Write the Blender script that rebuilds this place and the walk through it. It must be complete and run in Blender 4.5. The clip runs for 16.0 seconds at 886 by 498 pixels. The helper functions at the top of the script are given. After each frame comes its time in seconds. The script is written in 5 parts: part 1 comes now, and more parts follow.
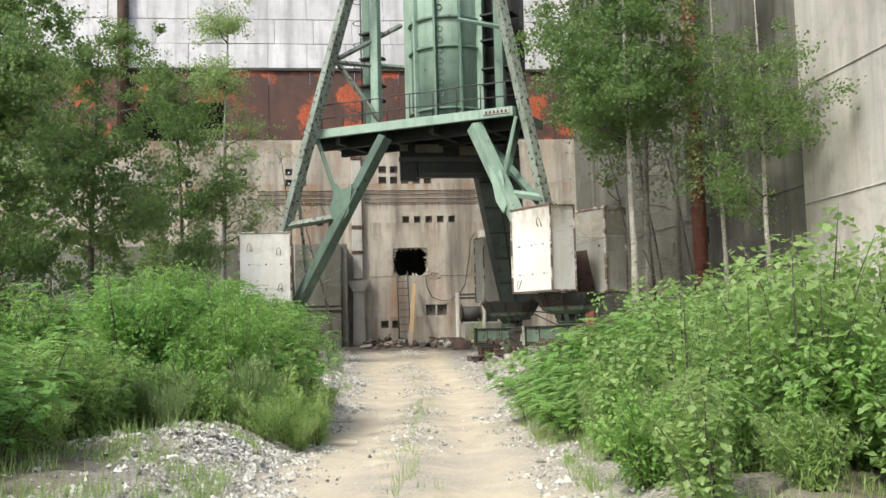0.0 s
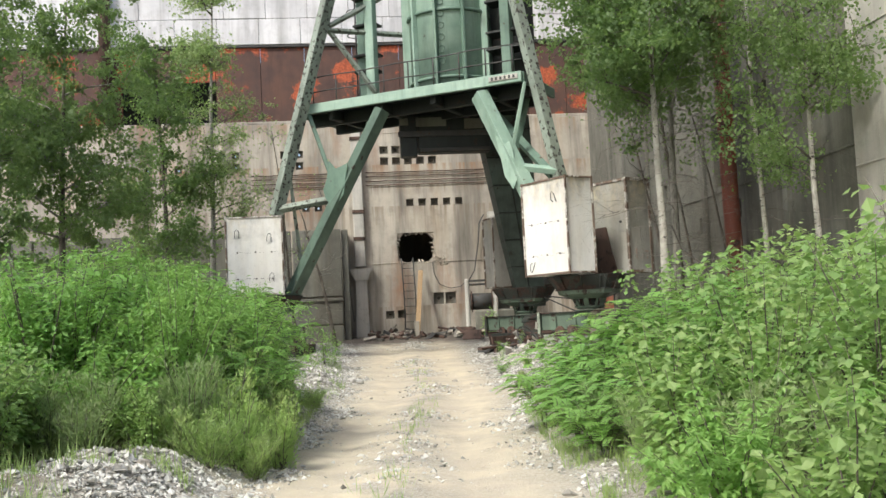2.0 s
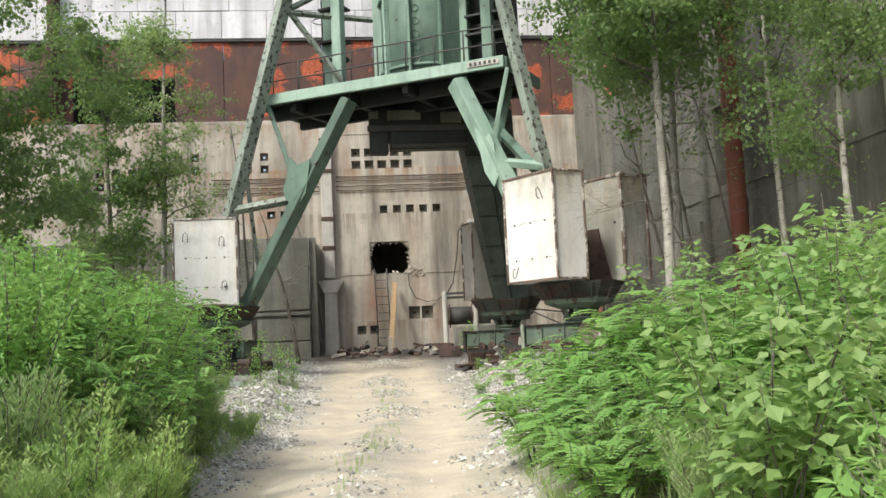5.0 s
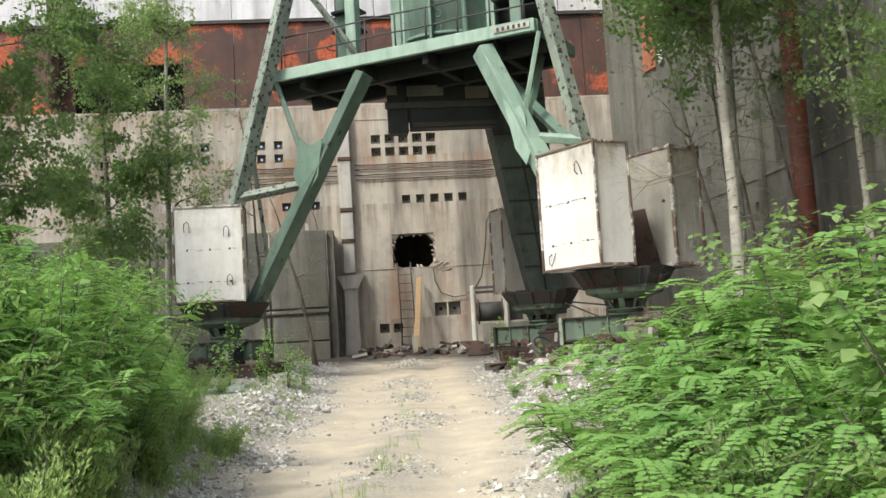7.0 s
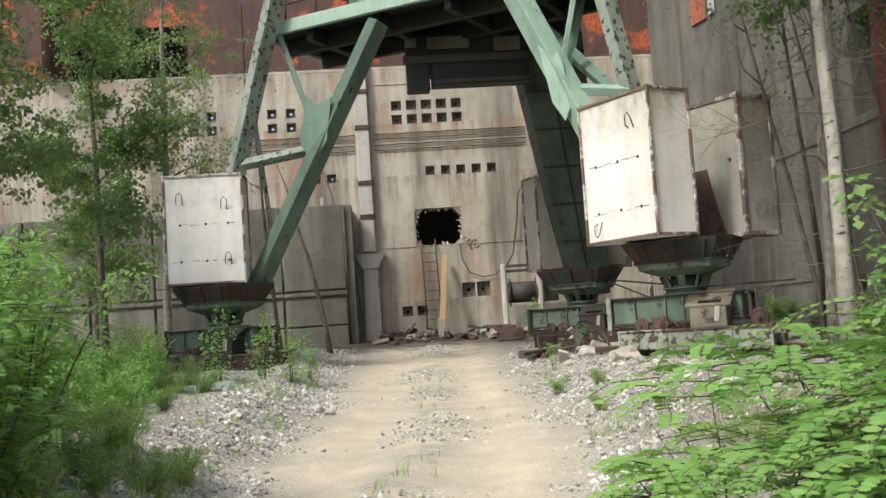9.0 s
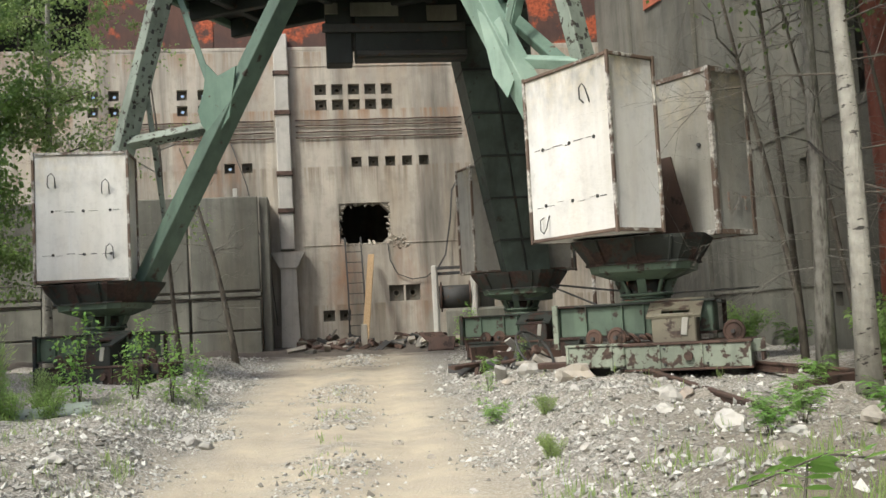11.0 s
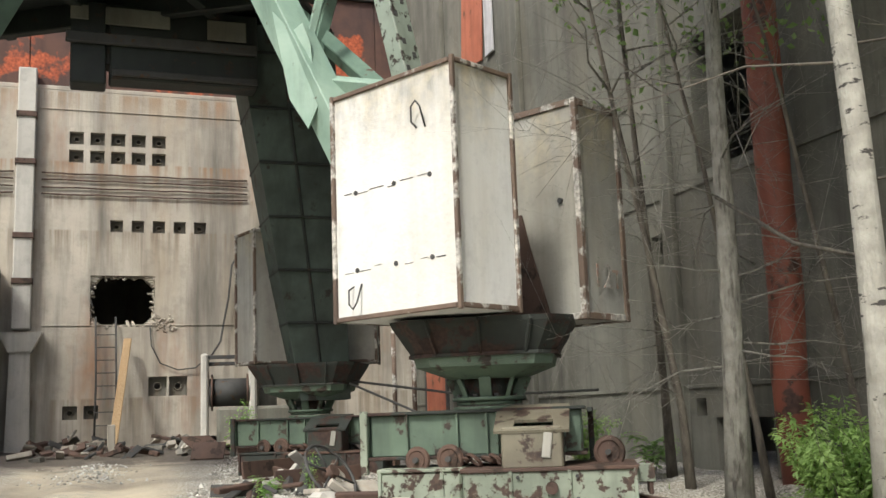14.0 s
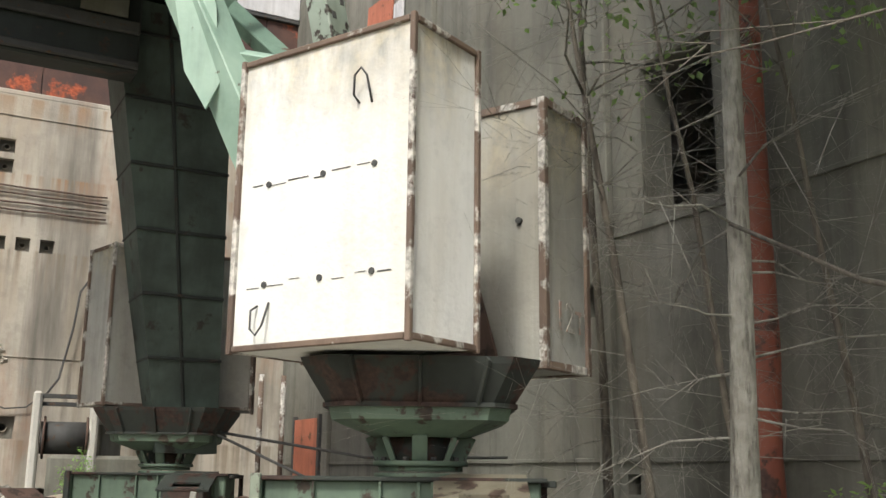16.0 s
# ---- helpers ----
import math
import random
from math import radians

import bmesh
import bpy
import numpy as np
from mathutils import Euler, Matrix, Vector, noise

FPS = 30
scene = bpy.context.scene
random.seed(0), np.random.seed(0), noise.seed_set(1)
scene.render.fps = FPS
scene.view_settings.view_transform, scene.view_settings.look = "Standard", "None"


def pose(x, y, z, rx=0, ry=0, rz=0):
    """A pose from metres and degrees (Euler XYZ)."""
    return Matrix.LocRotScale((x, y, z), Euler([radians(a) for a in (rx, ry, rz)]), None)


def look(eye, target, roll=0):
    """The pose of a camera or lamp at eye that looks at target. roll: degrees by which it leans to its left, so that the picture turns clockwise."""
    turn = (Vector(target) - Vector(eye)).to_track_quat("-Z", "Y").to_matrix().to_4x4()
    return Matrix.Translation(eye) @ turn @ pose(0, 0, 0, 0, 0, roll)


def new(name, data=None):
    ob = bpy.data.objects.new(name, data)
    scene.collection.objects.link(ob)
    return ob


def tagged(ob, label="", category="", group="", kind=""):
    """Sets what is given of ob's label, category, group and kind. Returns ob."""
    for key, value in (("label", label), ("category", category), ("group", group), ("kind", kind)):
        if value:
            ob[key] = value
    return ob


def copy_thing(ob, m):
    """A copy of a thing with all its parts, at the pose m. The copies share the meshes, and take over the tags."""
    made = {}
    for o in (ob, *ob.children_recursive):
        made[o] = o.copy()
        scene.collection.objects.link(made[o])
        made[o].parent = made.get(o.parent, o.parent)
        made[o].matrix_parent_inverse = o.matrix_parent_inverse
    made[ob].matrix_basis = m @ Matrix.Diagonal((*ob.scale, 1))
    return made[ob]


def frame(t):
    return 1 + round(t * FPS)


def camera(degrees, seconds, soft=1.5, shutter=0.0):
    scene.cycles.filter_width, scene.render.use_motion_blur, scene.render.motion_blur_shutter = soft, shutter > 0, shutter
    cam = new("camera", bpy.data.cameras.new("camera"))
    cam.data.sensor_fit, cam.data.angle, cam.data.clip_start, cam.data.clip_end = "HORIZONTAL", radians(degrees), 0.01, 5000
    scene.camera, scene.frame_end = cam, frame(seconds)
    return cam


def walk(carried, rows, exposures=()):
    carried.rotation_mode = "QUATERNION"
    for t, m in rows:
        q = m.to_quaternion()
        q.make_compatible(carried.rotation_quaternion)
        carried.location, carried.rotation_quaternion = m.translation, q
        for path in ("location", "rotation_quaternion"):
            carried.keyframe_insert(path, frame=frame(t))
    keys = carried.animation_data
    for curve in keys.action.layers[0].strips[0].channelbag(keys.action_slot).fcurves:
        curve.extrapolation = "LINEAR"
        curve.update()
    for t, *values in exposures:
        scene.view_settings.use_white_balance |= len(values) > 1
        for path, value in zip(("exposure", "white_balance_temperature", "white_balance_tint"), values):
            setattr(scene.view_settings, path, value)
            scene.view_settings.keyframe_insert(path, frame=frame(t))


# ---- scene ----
cam = camera(47.1, 16.0)
PATH = [
    (0, (-1.376, -3.247, 1.708), (-1.14, -1.268, 1.874), -1.5),
    (0.5, (-1.227, -2.449, 1.72), (-1.009, -0.467, 1.873), -1.7),
    (1, (-1.057, -1.588, 1.705), (-0.857, 0.396, 1.852), -2.1),
    (1.5, (-0.932, -0.845, 1.706), (-0.733, 1.14, 1.85), -2.3),
    (2, (-0.784, -0.048, 1.708), (-0.572, 1.935, 1.854), -2.8),
    (2.5, (-0.654, 0.642, 1.709), (-0.415, 2.622, 1.861), -3.0),
    (3, (-0.52, 1.237, 1.716), (-0.25, 3.212, 1.877), -3.4),
    (3.5, (-0.403, 1.739, 1.709), (-0.103, 3.709, 1.878), -3.7),
    (3.7, (-0.355, 1.954, 1.702), (-0.056, 3.924, 1.871), -3.2),
    (6, (0.055, 4.799, 1.392), (0.277, 6.778, 1.585), -3.2),
    (6.5, (0.165, 5.566, 1.399), (0.376, 7.546, 1.589), -3.3),
    (7, (0.259, 6.456, 1.422), (0.451, 8.438, 1.61), -3.4),
    (7.5, (0.364, 7.366, 1.438), (0.53, 9.35, 1.623), -3.6),
    (8, (0.418, 8.247, 1.475), (0.564, 10.234, 1.648), -3.6),
    (10.3, (1.002, 12.003, 1.593), (1.133, 13.993, 1.743), -3.8),
    (10.5, (1.053, 12.331, 1.613), (1.213, 14.319, 1.763), -3.7),
    (11, (1.149, 13.227, 1.624), (1.41, 15.204, 1.779), -3.0),
    (11.5, (1.289, 14.0, 1.6), (1.642, 15.961, 1.77), -2.2),
    (12, (1.457, 14.796, 1.633), (1.914, 16.735, 1.819), -1.5),
    (12.5, (1.726, 15.664, 1.657), (2.266, 17.577, 1.872), -1.4),
    (13, (1.85, 16.422, 1.717), (2.491, 18.3, 1.969), -1.4),
    (13.5, (1.977, 17.235, 1.789), (2.666, 19.091, 2.072), -2.0),
    (14, (1.993, 18.044, 1.834), (2.662, 19.901, 2.155), -2.1),
    (14.5, (2.027, 18.704, 1.85), (2.729, 20.542, 2.21), -2.0),
    (15, (2.212, 19.5, 1.849), (3.001, 21.289, 2.269), -1.3),
    (15.5, (2.225, 20.121, 1.879), (3.075, 21.873, 2.337), -0.7),
    (16, (2.26, 20.894, 1.901), (3.177, 22.617, 2.335), 0.7),
]
walk(cam, [(t, look(eye, target, roll)) for t, eye, target, roll in PATH],
     [(0, 0.56), (3.5, 0.6), (8, 0.53), (10.3, 0.34), (11, 0.36), (12, 0.42), (14, 0.55), (16, 0.6)])

# ---- light ----
world = bpy.data.worlds.new("sky_world")
scene.world = world
world.use_nodes = True
wn = world.node_tree.nodes
sky = wn.new("ShaderNodeTexSky")
sky.sky_type, sky.sun_disc = "NISHITA", False
sky.sun_elevation, sky.sun_rotation = radians(48), radians(225)
sky.air_density, sky.dust_density = 1.0, 4.0
world.node_tree.links.new(sky.outputs[0], wn["Background"].inputs[0])
wn["Background"].inputs[1].default_value = 0.15
sun = new("sun", bpy.data.lights.new("sun", "SUN"))
sun.data.energy, sun.data.angle, sun.data.color = 2.1, radians(9), (0.97, 0.98, 0.9)
sun.matrix_world = look((-21, -21, 33), (0, 0, 0))


# ---- materials ----
class Nodes:
    """A small builder of node materials."""

    def __init__(self, name, rough=0.85, metal=0.0):
        self.mat = bpy.data.materials.new(name)
        self.mat.use_nodes = True
        self.t = self.mat.node_tree
        self.bsdf = self.t.nodes["Principled BSDF"]
        self.bsdf.inputs["Roughness"].default_value = rough
        self.bsdf.inputs["Metallic"].default_value = metal
        self.co = self.t.nodes.new("ShaderNodeTexCoord").outputs["Object"]
        geo = self.t.nodes.new("ShaderNodeNewGeometry")
        self.pos, self.island = geo.outputs["Position"], geo.outputs["Random Per Island"]
        self.rand = self.t.nodes.new("ShaderNodeObjectInfo").outputs["Random"]

    def noise(self, scale, detail=5, stretch=(1, 1, 1), lo=0.35, hi=0.65, where=None):
        m = self.t.nodes.new("ShaderNodeMapping")
        m.inputs["Scale"].default_value = stretch
        self.t.links.new(where or self.pos, m.inputs[0])
        n = self.t.nodes.new("ShaderNodeTexNoise")
        n.inputs["Scale"].default_value, n.inputs["Detail"].default_value = scale, detail
        n.inputs["Roughness"].default_value = 0.62
        self.t.links.new(m.outputs[0], n.inputs[0])
        return self.ramp(n.outputs[0], lo, hi)

    def ramp(self, fac, lo, hi):
        r = self.t.nodes.new("ShaderNodeMapRange")
        r.inputs["From Min"].default_value, r.inputs["From Max"].default_value = lo, hi
        self.t.links.new(fac, r.inputs["Value"])
        return r.outputs[0]

    def maths(self, op, a, b):
        m = self.t.nodes.new("ShaderNodeMath")
        m.operation = op
        m.use_clamp = True
        for i, v in enumerate((a, b)):
            if isinstance(v, (int, float)):
                m.inputs[i].default_value = v
            else:
                self.t.links.new(v, m.inputs[i])
        return m.outputs[0]

    def axis(self, i):
        s = self.t.nodes.new("ShaderNodeSeparateXYZ")
        self.t.links.new(self.pos, s.inputs[0])
        return s.outputs[i]

    def mix(self, fac, a, b, how="MIX"):
        m = self.t.nodes.new("ShaderNodeMix")
        m.data_type, m.blend_type = "RGBA", how
        for sock, v in ((m.inputs[0], fac), (m.inputs[6], a), (m.inputs[7], b)):
            if isinstance(v, (int, float)):
                sock.default_value = v
            elif isinstance(v, tuple):
                sock.default_value = (*v, 1)
            else:
                self.t.links.new(v, sock)
        return m.outputs[2]

    def done(self, colour, bump=None, strength=0.3, depth=0.02, rough=None):
        if isinstance(colour, tuple):
            self.bsdf.inputs["Base Color"].default_value = (*colour, 1)
        else:
            self.t.links.new(colour, self.bsdf.inputs["Base Color"])
        if bump is not None:
            b = self.t.nodes.new("ShaderNodeBump")
            b.inputs["Strength"].default_value, b.inputs["Distance"].default_value = strength, depth
            self.t.links.new(bump, b.inputs["Height"])
            self.t.links.new(b.outputs[0], self.bsdf.inputs["Normal"])
        if rough is not None:
            self.t.links.new(rough, self.bsdf.inputs["Roughness"])
        return self.mat


def concrete(name, light, dark, streak, warm=(0.42, 0.30, 0.17), amount=0.5, rust=0.0, drip=False, below=()):
    n = Nodes(name, 0.9)
    c = n.mix(n.noise(0.35, 6), light, dark)
    c = n.mix(n.maths("MULTIPLY", n.noise(1.3, 6, (1, 1, 0.09), 0.45, 0.72), streak), c, tuple(k * 0.36 for k in dark))
    c = n.mix(n.maths("MULTIPLY", n.noise(0.8, 5, (1, 1, 0.16), 0.5, 0.75, n.co), amount), c, warm)
    if drip:
        s = n.t.nodes.new("ShaderNodeSeparateXYZ")
        n.t.links.new(n.co, s.inputs[0])
        top = n.maths("MULTIPLY", n.ramp(s.outputs[2], 1.7, 2.9), n.noise(2.2, 7, (1, 1, 0.3), 0.36, 0.6))
        c = n.mix(n.maths("MULTIPLY", top, 0.95), c, n.mix(n.noise(5, 5), (0.5, 0.42, 0.26), (0.2, 0.19, 0.16)))
    for top, length, tone in below:
        z = n.axis(2)
        run = n.maths("MULTIPLY", n.ramp(z, top - length, top), n.ramp(z, top + 0.06, top))
        c = n.mix(n.maths("MULTIPLY", n.maths("MULTIPLY", run, n.noise(3.6, 5, (1, 1, 0.04), 0.46, 0.6)), 0.75), c, tone)
    if rust:
        c = n.mix(n.maths("MULTIPLY", n.noise(0.55, 6, (1, 1, 0.35), 0.55, 0.7), rust), c, (0.33, 0.13, 0.05))
    c = n.mix(n.maths("MULTIPLY", n.noise(4.5, 6, (1, 1, 0.05), 0.55, 0.75), streak * 0.6), c, tuple(k * 0.42 for k in dark))
    c = n.mix(n.maths("MULTIPLY", n.noise(2.1, 8, lo=0.52, hi=0.7), 0.35), c, tuple(k * 0.55 for k in dark))
    c = n.mix(n.maths("MULTIPLY", n.noise(9, 6, lo=0.55, hi=0.8), 0.25), c, tuple(k * 0.5 for k in dark))
    return n.done(c, n.noise(14, 8), 0.22, 0.015)


def painted(name, paint, shade, rust, wear, scale=2.5, rough=0.6):
    n = Nodes(name, rough)
    c = n.mix(n.noise(1.1, 4), paint, shade)
    c = n.mix(n.maths("MULTIPLY", n.noise(3, 5, (1, 1, 0.12), 0.5, 0.7), 0.45), c, tuple(k * 0.5 for k in shade))
    c = n.mix(n.noise(scale, 8, lo=wear, hi=wear + 0.05), c, n.mix(n.noise(14, 4), rust, tuple(k * 0.4 for k in rust)))
    return n.done(c, n.noise(9, 6), 0.2, 0.01)


CONC = concrete("weathered_concrete", (0.53, 0.49, 0.42), (0.35, 0.32, 0.275), 0.9, (0.46, 0.36, 0.24), 0.45, 0.5, below=((7.46, 1.3, (0.2, 0.15, 0.1)), (9.5, 0.8, (0.3, 0.17, 0.09)), (8.5, 0.5, (0.2, 0.15, 0.11)), (2.6, 1.5, (0.22, 0.18, 0.13)), (11.6, 0.9, (0.3, 0.2, 0.12))))
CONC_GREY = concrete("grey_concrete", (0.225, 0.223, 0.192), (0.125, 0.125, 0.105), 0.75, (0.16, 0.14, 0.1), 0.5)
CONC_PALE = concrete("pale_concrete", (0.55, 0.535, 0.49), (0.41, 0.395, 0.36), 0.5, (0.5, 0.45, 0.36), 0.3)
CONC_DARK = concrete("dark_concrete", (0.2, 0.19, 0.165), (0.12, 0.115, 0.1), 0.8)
WEIGHT = concrete("whitewashed_concrete", (0.82, 0.82, 0.8), (0.7, 0.7, 0.67), 0.32, (0.5, 0.4, 0.24), 0.3, drip=True)
# Greyer copy of the whitewash with drips; the grey stands for shade.
WEIGHT_SHADE_GREY = concrete("shade_greyed_stained_concrete", (0.42, 0.42, 0.385), (0.29, 0.287, 0.26), 0.5, (0.36, 0.29, 0.2), 0.4, drip=True)
PANEL = concrete("cladding_panel", (0.72, 0.72, 0.74), (0.55, 0.55, 0.57), 0.6, (0.4, 0.36, 0.3), 0.35)
GREEN = painted("green_paint", (0.15, 0.235, 0.18), (0.10, 0.17, 0.13), (0.12, 0.06, 0.035), 0.64, 4)
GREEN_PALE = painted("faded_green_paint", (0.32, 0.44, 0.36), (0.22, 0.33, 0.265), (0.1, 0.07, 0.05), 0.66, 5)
# Near-black green: the shade below the deck is put into the colour.
GREEN_DARK_SHADE = painted("dark_shaded_green_paint", (0.02, 0.026, 0.023), (0.01, 0.013, 0.012), (0.05, 0.03, 0.02), 0.6, 3)
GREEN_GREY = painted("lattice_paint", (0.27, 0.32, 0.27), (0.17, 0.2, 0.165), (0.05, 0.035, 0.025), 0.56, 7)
LEG_GREEN = painted("dark_leg_green_paint", (0.07, 0.10, 0.085), (0.03, 0.042, 0.036), (0.03, 0.025, 0.02), 0.6, 2)
# Darker copy of the green, with the left leg beam's shadow in it.
GREEN_SHADE = painted("shaded_green_paint", (0.105, 0.165, 0.125), (0.065, 0.105, 0.08), (0.06, 0.04, 0.03), 0.62, 3)
RUST = painted("rusty_steel", (0.105, 0.062, 0.045), (0.07, 0.043, 0.034), (0.05, 0.03, 0.02), 0.55, 3, 0.8)
RUST_EDGE = painted("rusty_frame", (0.17, 0.12, 0.09), (0.1, 0.07, 0.055), (0.6, 0.57, 0.52), 0.5, 2.2, 0.8)
BOGIE = painted("flaking_green_paint", (0.3, 0.34, 0.27), (0.17, 0.2, 0.155), (0.09, 0.055, 0.04), 0.52, 7)
# Stained bogie green, made darker to stand for the shade on it.
BEAM_GREEN = painted("stained_shaded_green_paint", (0.12, 0.175, 0.125), (0.07, 0.105, 0.078), (0.06, 0.042, 0.03), 0.58, 4)
MOTOR = painted("brown_grimy_paint", (0.2, 0.185, 0.135), (0.13, 0.115, 0.085), (0.075, 0.05, 0.038), 0.52, 4)
# Rusty paint taken near black: shade under the weights is part of it.
HOPPER = painted("shaded_rusty_paint", (0.035, 0.042, 0.036), (0.02, 0.024, 0.021), (0.06, 0.033, 0.025), 0.5, 2.4, 0.8)
FADED_MARK = painted("faded_red_mark", (0.36, 0.2, 0.16), (0.33, 0.24, 0.2), (0.42, 0.4, 0.36), 0.47, 5)
OXIDE = painted("oxide_band", (0.11, 0.055, 0.04), (0.07, 0.04, 0.035), (0.52, 0.12, 0.05), 0.54, 0.6, 0.8)
PIPE = painted("red_oxide_paint", (0.25, 0.075, 0.045), (0.17, 0.055, 0.038), (0.09, 0.045, 0.035), 0.58, 2)
RED = painted("faded_red_paint", (0.5, 0.17, 0.1), (0.38, 0.12, 0.07), (0.2, 0.08, 0.04), 0.6, 3)
STEEL = painted("dark_steel", (0.06, 0.06, 0.058), (0.04, 0.04, 0.04), (0.1, 0.055, 0.03), 0.6, 6, 0.7)
WOOD_N = Nodes("yellow_timber", 0.75)
WOOD = WOOD_N.done(WOOD_N.mix(WOOD_N.noise(6, 5, (6, 6, 0.6)), (0.42, 0.29, 0.16), (0.27, 0.18, 0.09)), WOOD_N.noise(30, 3, (4, 4, 0.3)), 0.3)
CARDN = Nodes("dry_bark", 0.9)
BARK = CARDN.done(CARDN.mix(CARDN.noise(9, 5, (1, 1, 0.3)), (0.17, 0.15, 0.12), (0.07, 0.06, 0.05)), CARDN.noise(30, 5, (1, 1, 0.2)), 0.6)
bn = Nodes("birch_bark", 0.8)
bc = bn.mix(bn.noise(5, 5), (0.4, 0.385, 0.335), (0.25, 0.24, 0.205))
bc = bn.mix(bn.noise(6, 4, (1, 1, 2.6), 0.6, 0.64), bc, (0.05, 0.045, 0.04))
BIRCH = bn.done(bc, bn.noise(30, 5, (1, 1, 0.3)), 0.5)
an = Nodes("aspen_bark", 0.9)
ac = an.mix(an.noise(5, 5), (0.32, 0.31, 0.27), (0.2, 0.19, 0.165))
ac = an.mix(an.noise(14, 5, (1, 1, 0.22), 0.52, 0.66), ac, (0.1, 0.09, 0.075))
ASPEN = an.done(ac, an.noise(18, 5, (1, 1, 0.2)), 0.9, 0.03)


def foliage(name, a, b, c):
    n = Nodes(name, 0.55)
    col = n.mix(n.island, a, b)
    col = n.mix(n.maths("MULTIPLY", n.noise(0.9, 3), 0.6), col, c)
    col = n.mix(n.maths("MULTIPLY", n.rand, 0.3), col, tuple(min(1, p * q) for p, q in zip(b, (1.35, 1.1, 1.25))))
    n.t.links.new(col, n.bsdf.inputs["Base Color"])
    tr = n.t.nodes.new("ShaderNodeBsdfTranslucent")
    n.t.links.new(n.mix(0.5, col, (0.36, 0.56, 0.12)), tr.inputs[0])
    ms = n.t.nodes.new("ShaderNodeMixShader")
    ms.inputs[0].default_value = 0.5
    out = n.t.nodes["Material Output"]
    n.t.links.new(n.bsdf.outputs[0], ms.inputs[1])
    n.t.links.new(tr.outputs[0], ms.inputs[2])
    n.t.links.new(ms.outputs[0], out.inputs["Surface"])
    return n.mat


LEAF_WEED = foliage("weed_leaf", (0.19, 0.32, 0.095), (0.31, 0.46, 0.155), (0.15, 0.26, 0.085))
LEAF_FRESH = foliage("fresh_leaf", (0.17, 0.37, 0.085), (0.29, 0.5, 0.14), (0.14, 0.3, 0.08))
LEAF_ACACIA = foliage("acacia_leaf", (0.14, 0.34, 0.075), (0.27, 0.5, 0.125), (0.12, 0.28, 0.07))
LEAF_LIGHT = foliage("light_herb_leaf", (0.3, 0.46, 0.14), (0.46, 0.62, 0.22), (0.26, 0.4, 0.12))
LEAF_POPLAR = foliage("poplar_leaf", (0.19, 0.35, 0.1), (0.37, 0.5, 0.2), (0.15, 0.29, 0.09))
LEAF_TREE = foliage("tree_leaf", (0.085, 0.15, 0.055), (0.165, 0.25, 0.1), (0.08, 0.14, 0.055))
LEAF_GREY = foliage("grey_green_leaf", (0.24, 0.34, 0.15), (0.38, 0.48, 0.23), (0.2, 0.28, 0.13))
GRASS = foliage("grass_blade", (0.22, 0.35, 0.11), (0.37, 0.48, 0.19), (0.19, 0.3, 0.1))

# ---- building helpers ----
rng = np.random.default_rng(7)


def group_of(name, place=(0, 0, 0), turn=0.0):
    ob = new(name)
    ob.matrix_world = pose(*place, 0, 0, turn)
    return ob


def part(name, bm, material, parent=None, label=""):
    me = bpy.data.meshes.new(name)
    bm.to_mesh(me)
    bm.free()
    me.materials.append(material)
    ob = new(name, me)
    ob.parent = parent
    if label:
        ob["label"] = label
    return ob


def share(name, me, parent, m):
    ob = new(name, me)
    ob.parent = parent
    ob.matrix_basis = m
    return ob


def box(size, at=(0, 0, 0), bevel=0.0, m=None, bm=None):
    out = bm or bmesh.new()
    one = bmesh.new()
    bmesh.ops.create_cube(one, size=1)
    bmesh.ops.scale(one, vec=size, verts=one.verts)
    if bevel:
        bmesh.ops.bevel(one, geom=one.edges[:], offset=bevel, segments=1, affect="EDGES")
    bmesh.ops.transform(one, matrix=Matrix.Translation(at) @ (m or Matrix()), verts=one.verts)
    tmp = bpy.data.meshes.new("tmp")
    one.to_mesh(tmp)
    one.free()
    out.from_mesh(tmp)
    bpy.data.meshes.remove(tmp)
    return out


def between(a, b):
    a, b = Vector(a), Vector(b)
    q = (b - a).to_track_quat("Z", "Y").to_matrix().to_4x4()
    return Matrix.Translation((a + b) / 2) @ q, (b - a).length


def beam(a, b, w, h, bm=None, bevel=0.01, twist=0):
    m, length = between(a, b)
    return box((w, h, length), (0, 0, 0), bevel, m @ pose(0, 0, 0, 0, 0, twist), bm)


def taper(a, b, wa, ha, wb, hb):
    """A hollow-looking box leg, wa x ha at a and wb x hb at b."""
    bm = bmesh.new()
    low = [bm.verts.new(Vector(a) + Vector((sx * wa / 2, sy * ha / 2, 0))) for sx, sy in ((-1, -1), (1, -1), (1, 1), (-1, 1))]
    top = [bm.verts.new(Vector(b) + Vector((sx * wb / 2, sy * hb / 2, 0))) for sx, sy in ((-1, -1), (1, -1), (1, 1), (-1, 1))]
    bm.faces.new(low[::-1])
    bm.faces.new(top)
    for i in range(4):
        bm.faces.new((low[i], low[(i + 1) % 4], top[(i + 1) % 4], top[i]))
    return bm


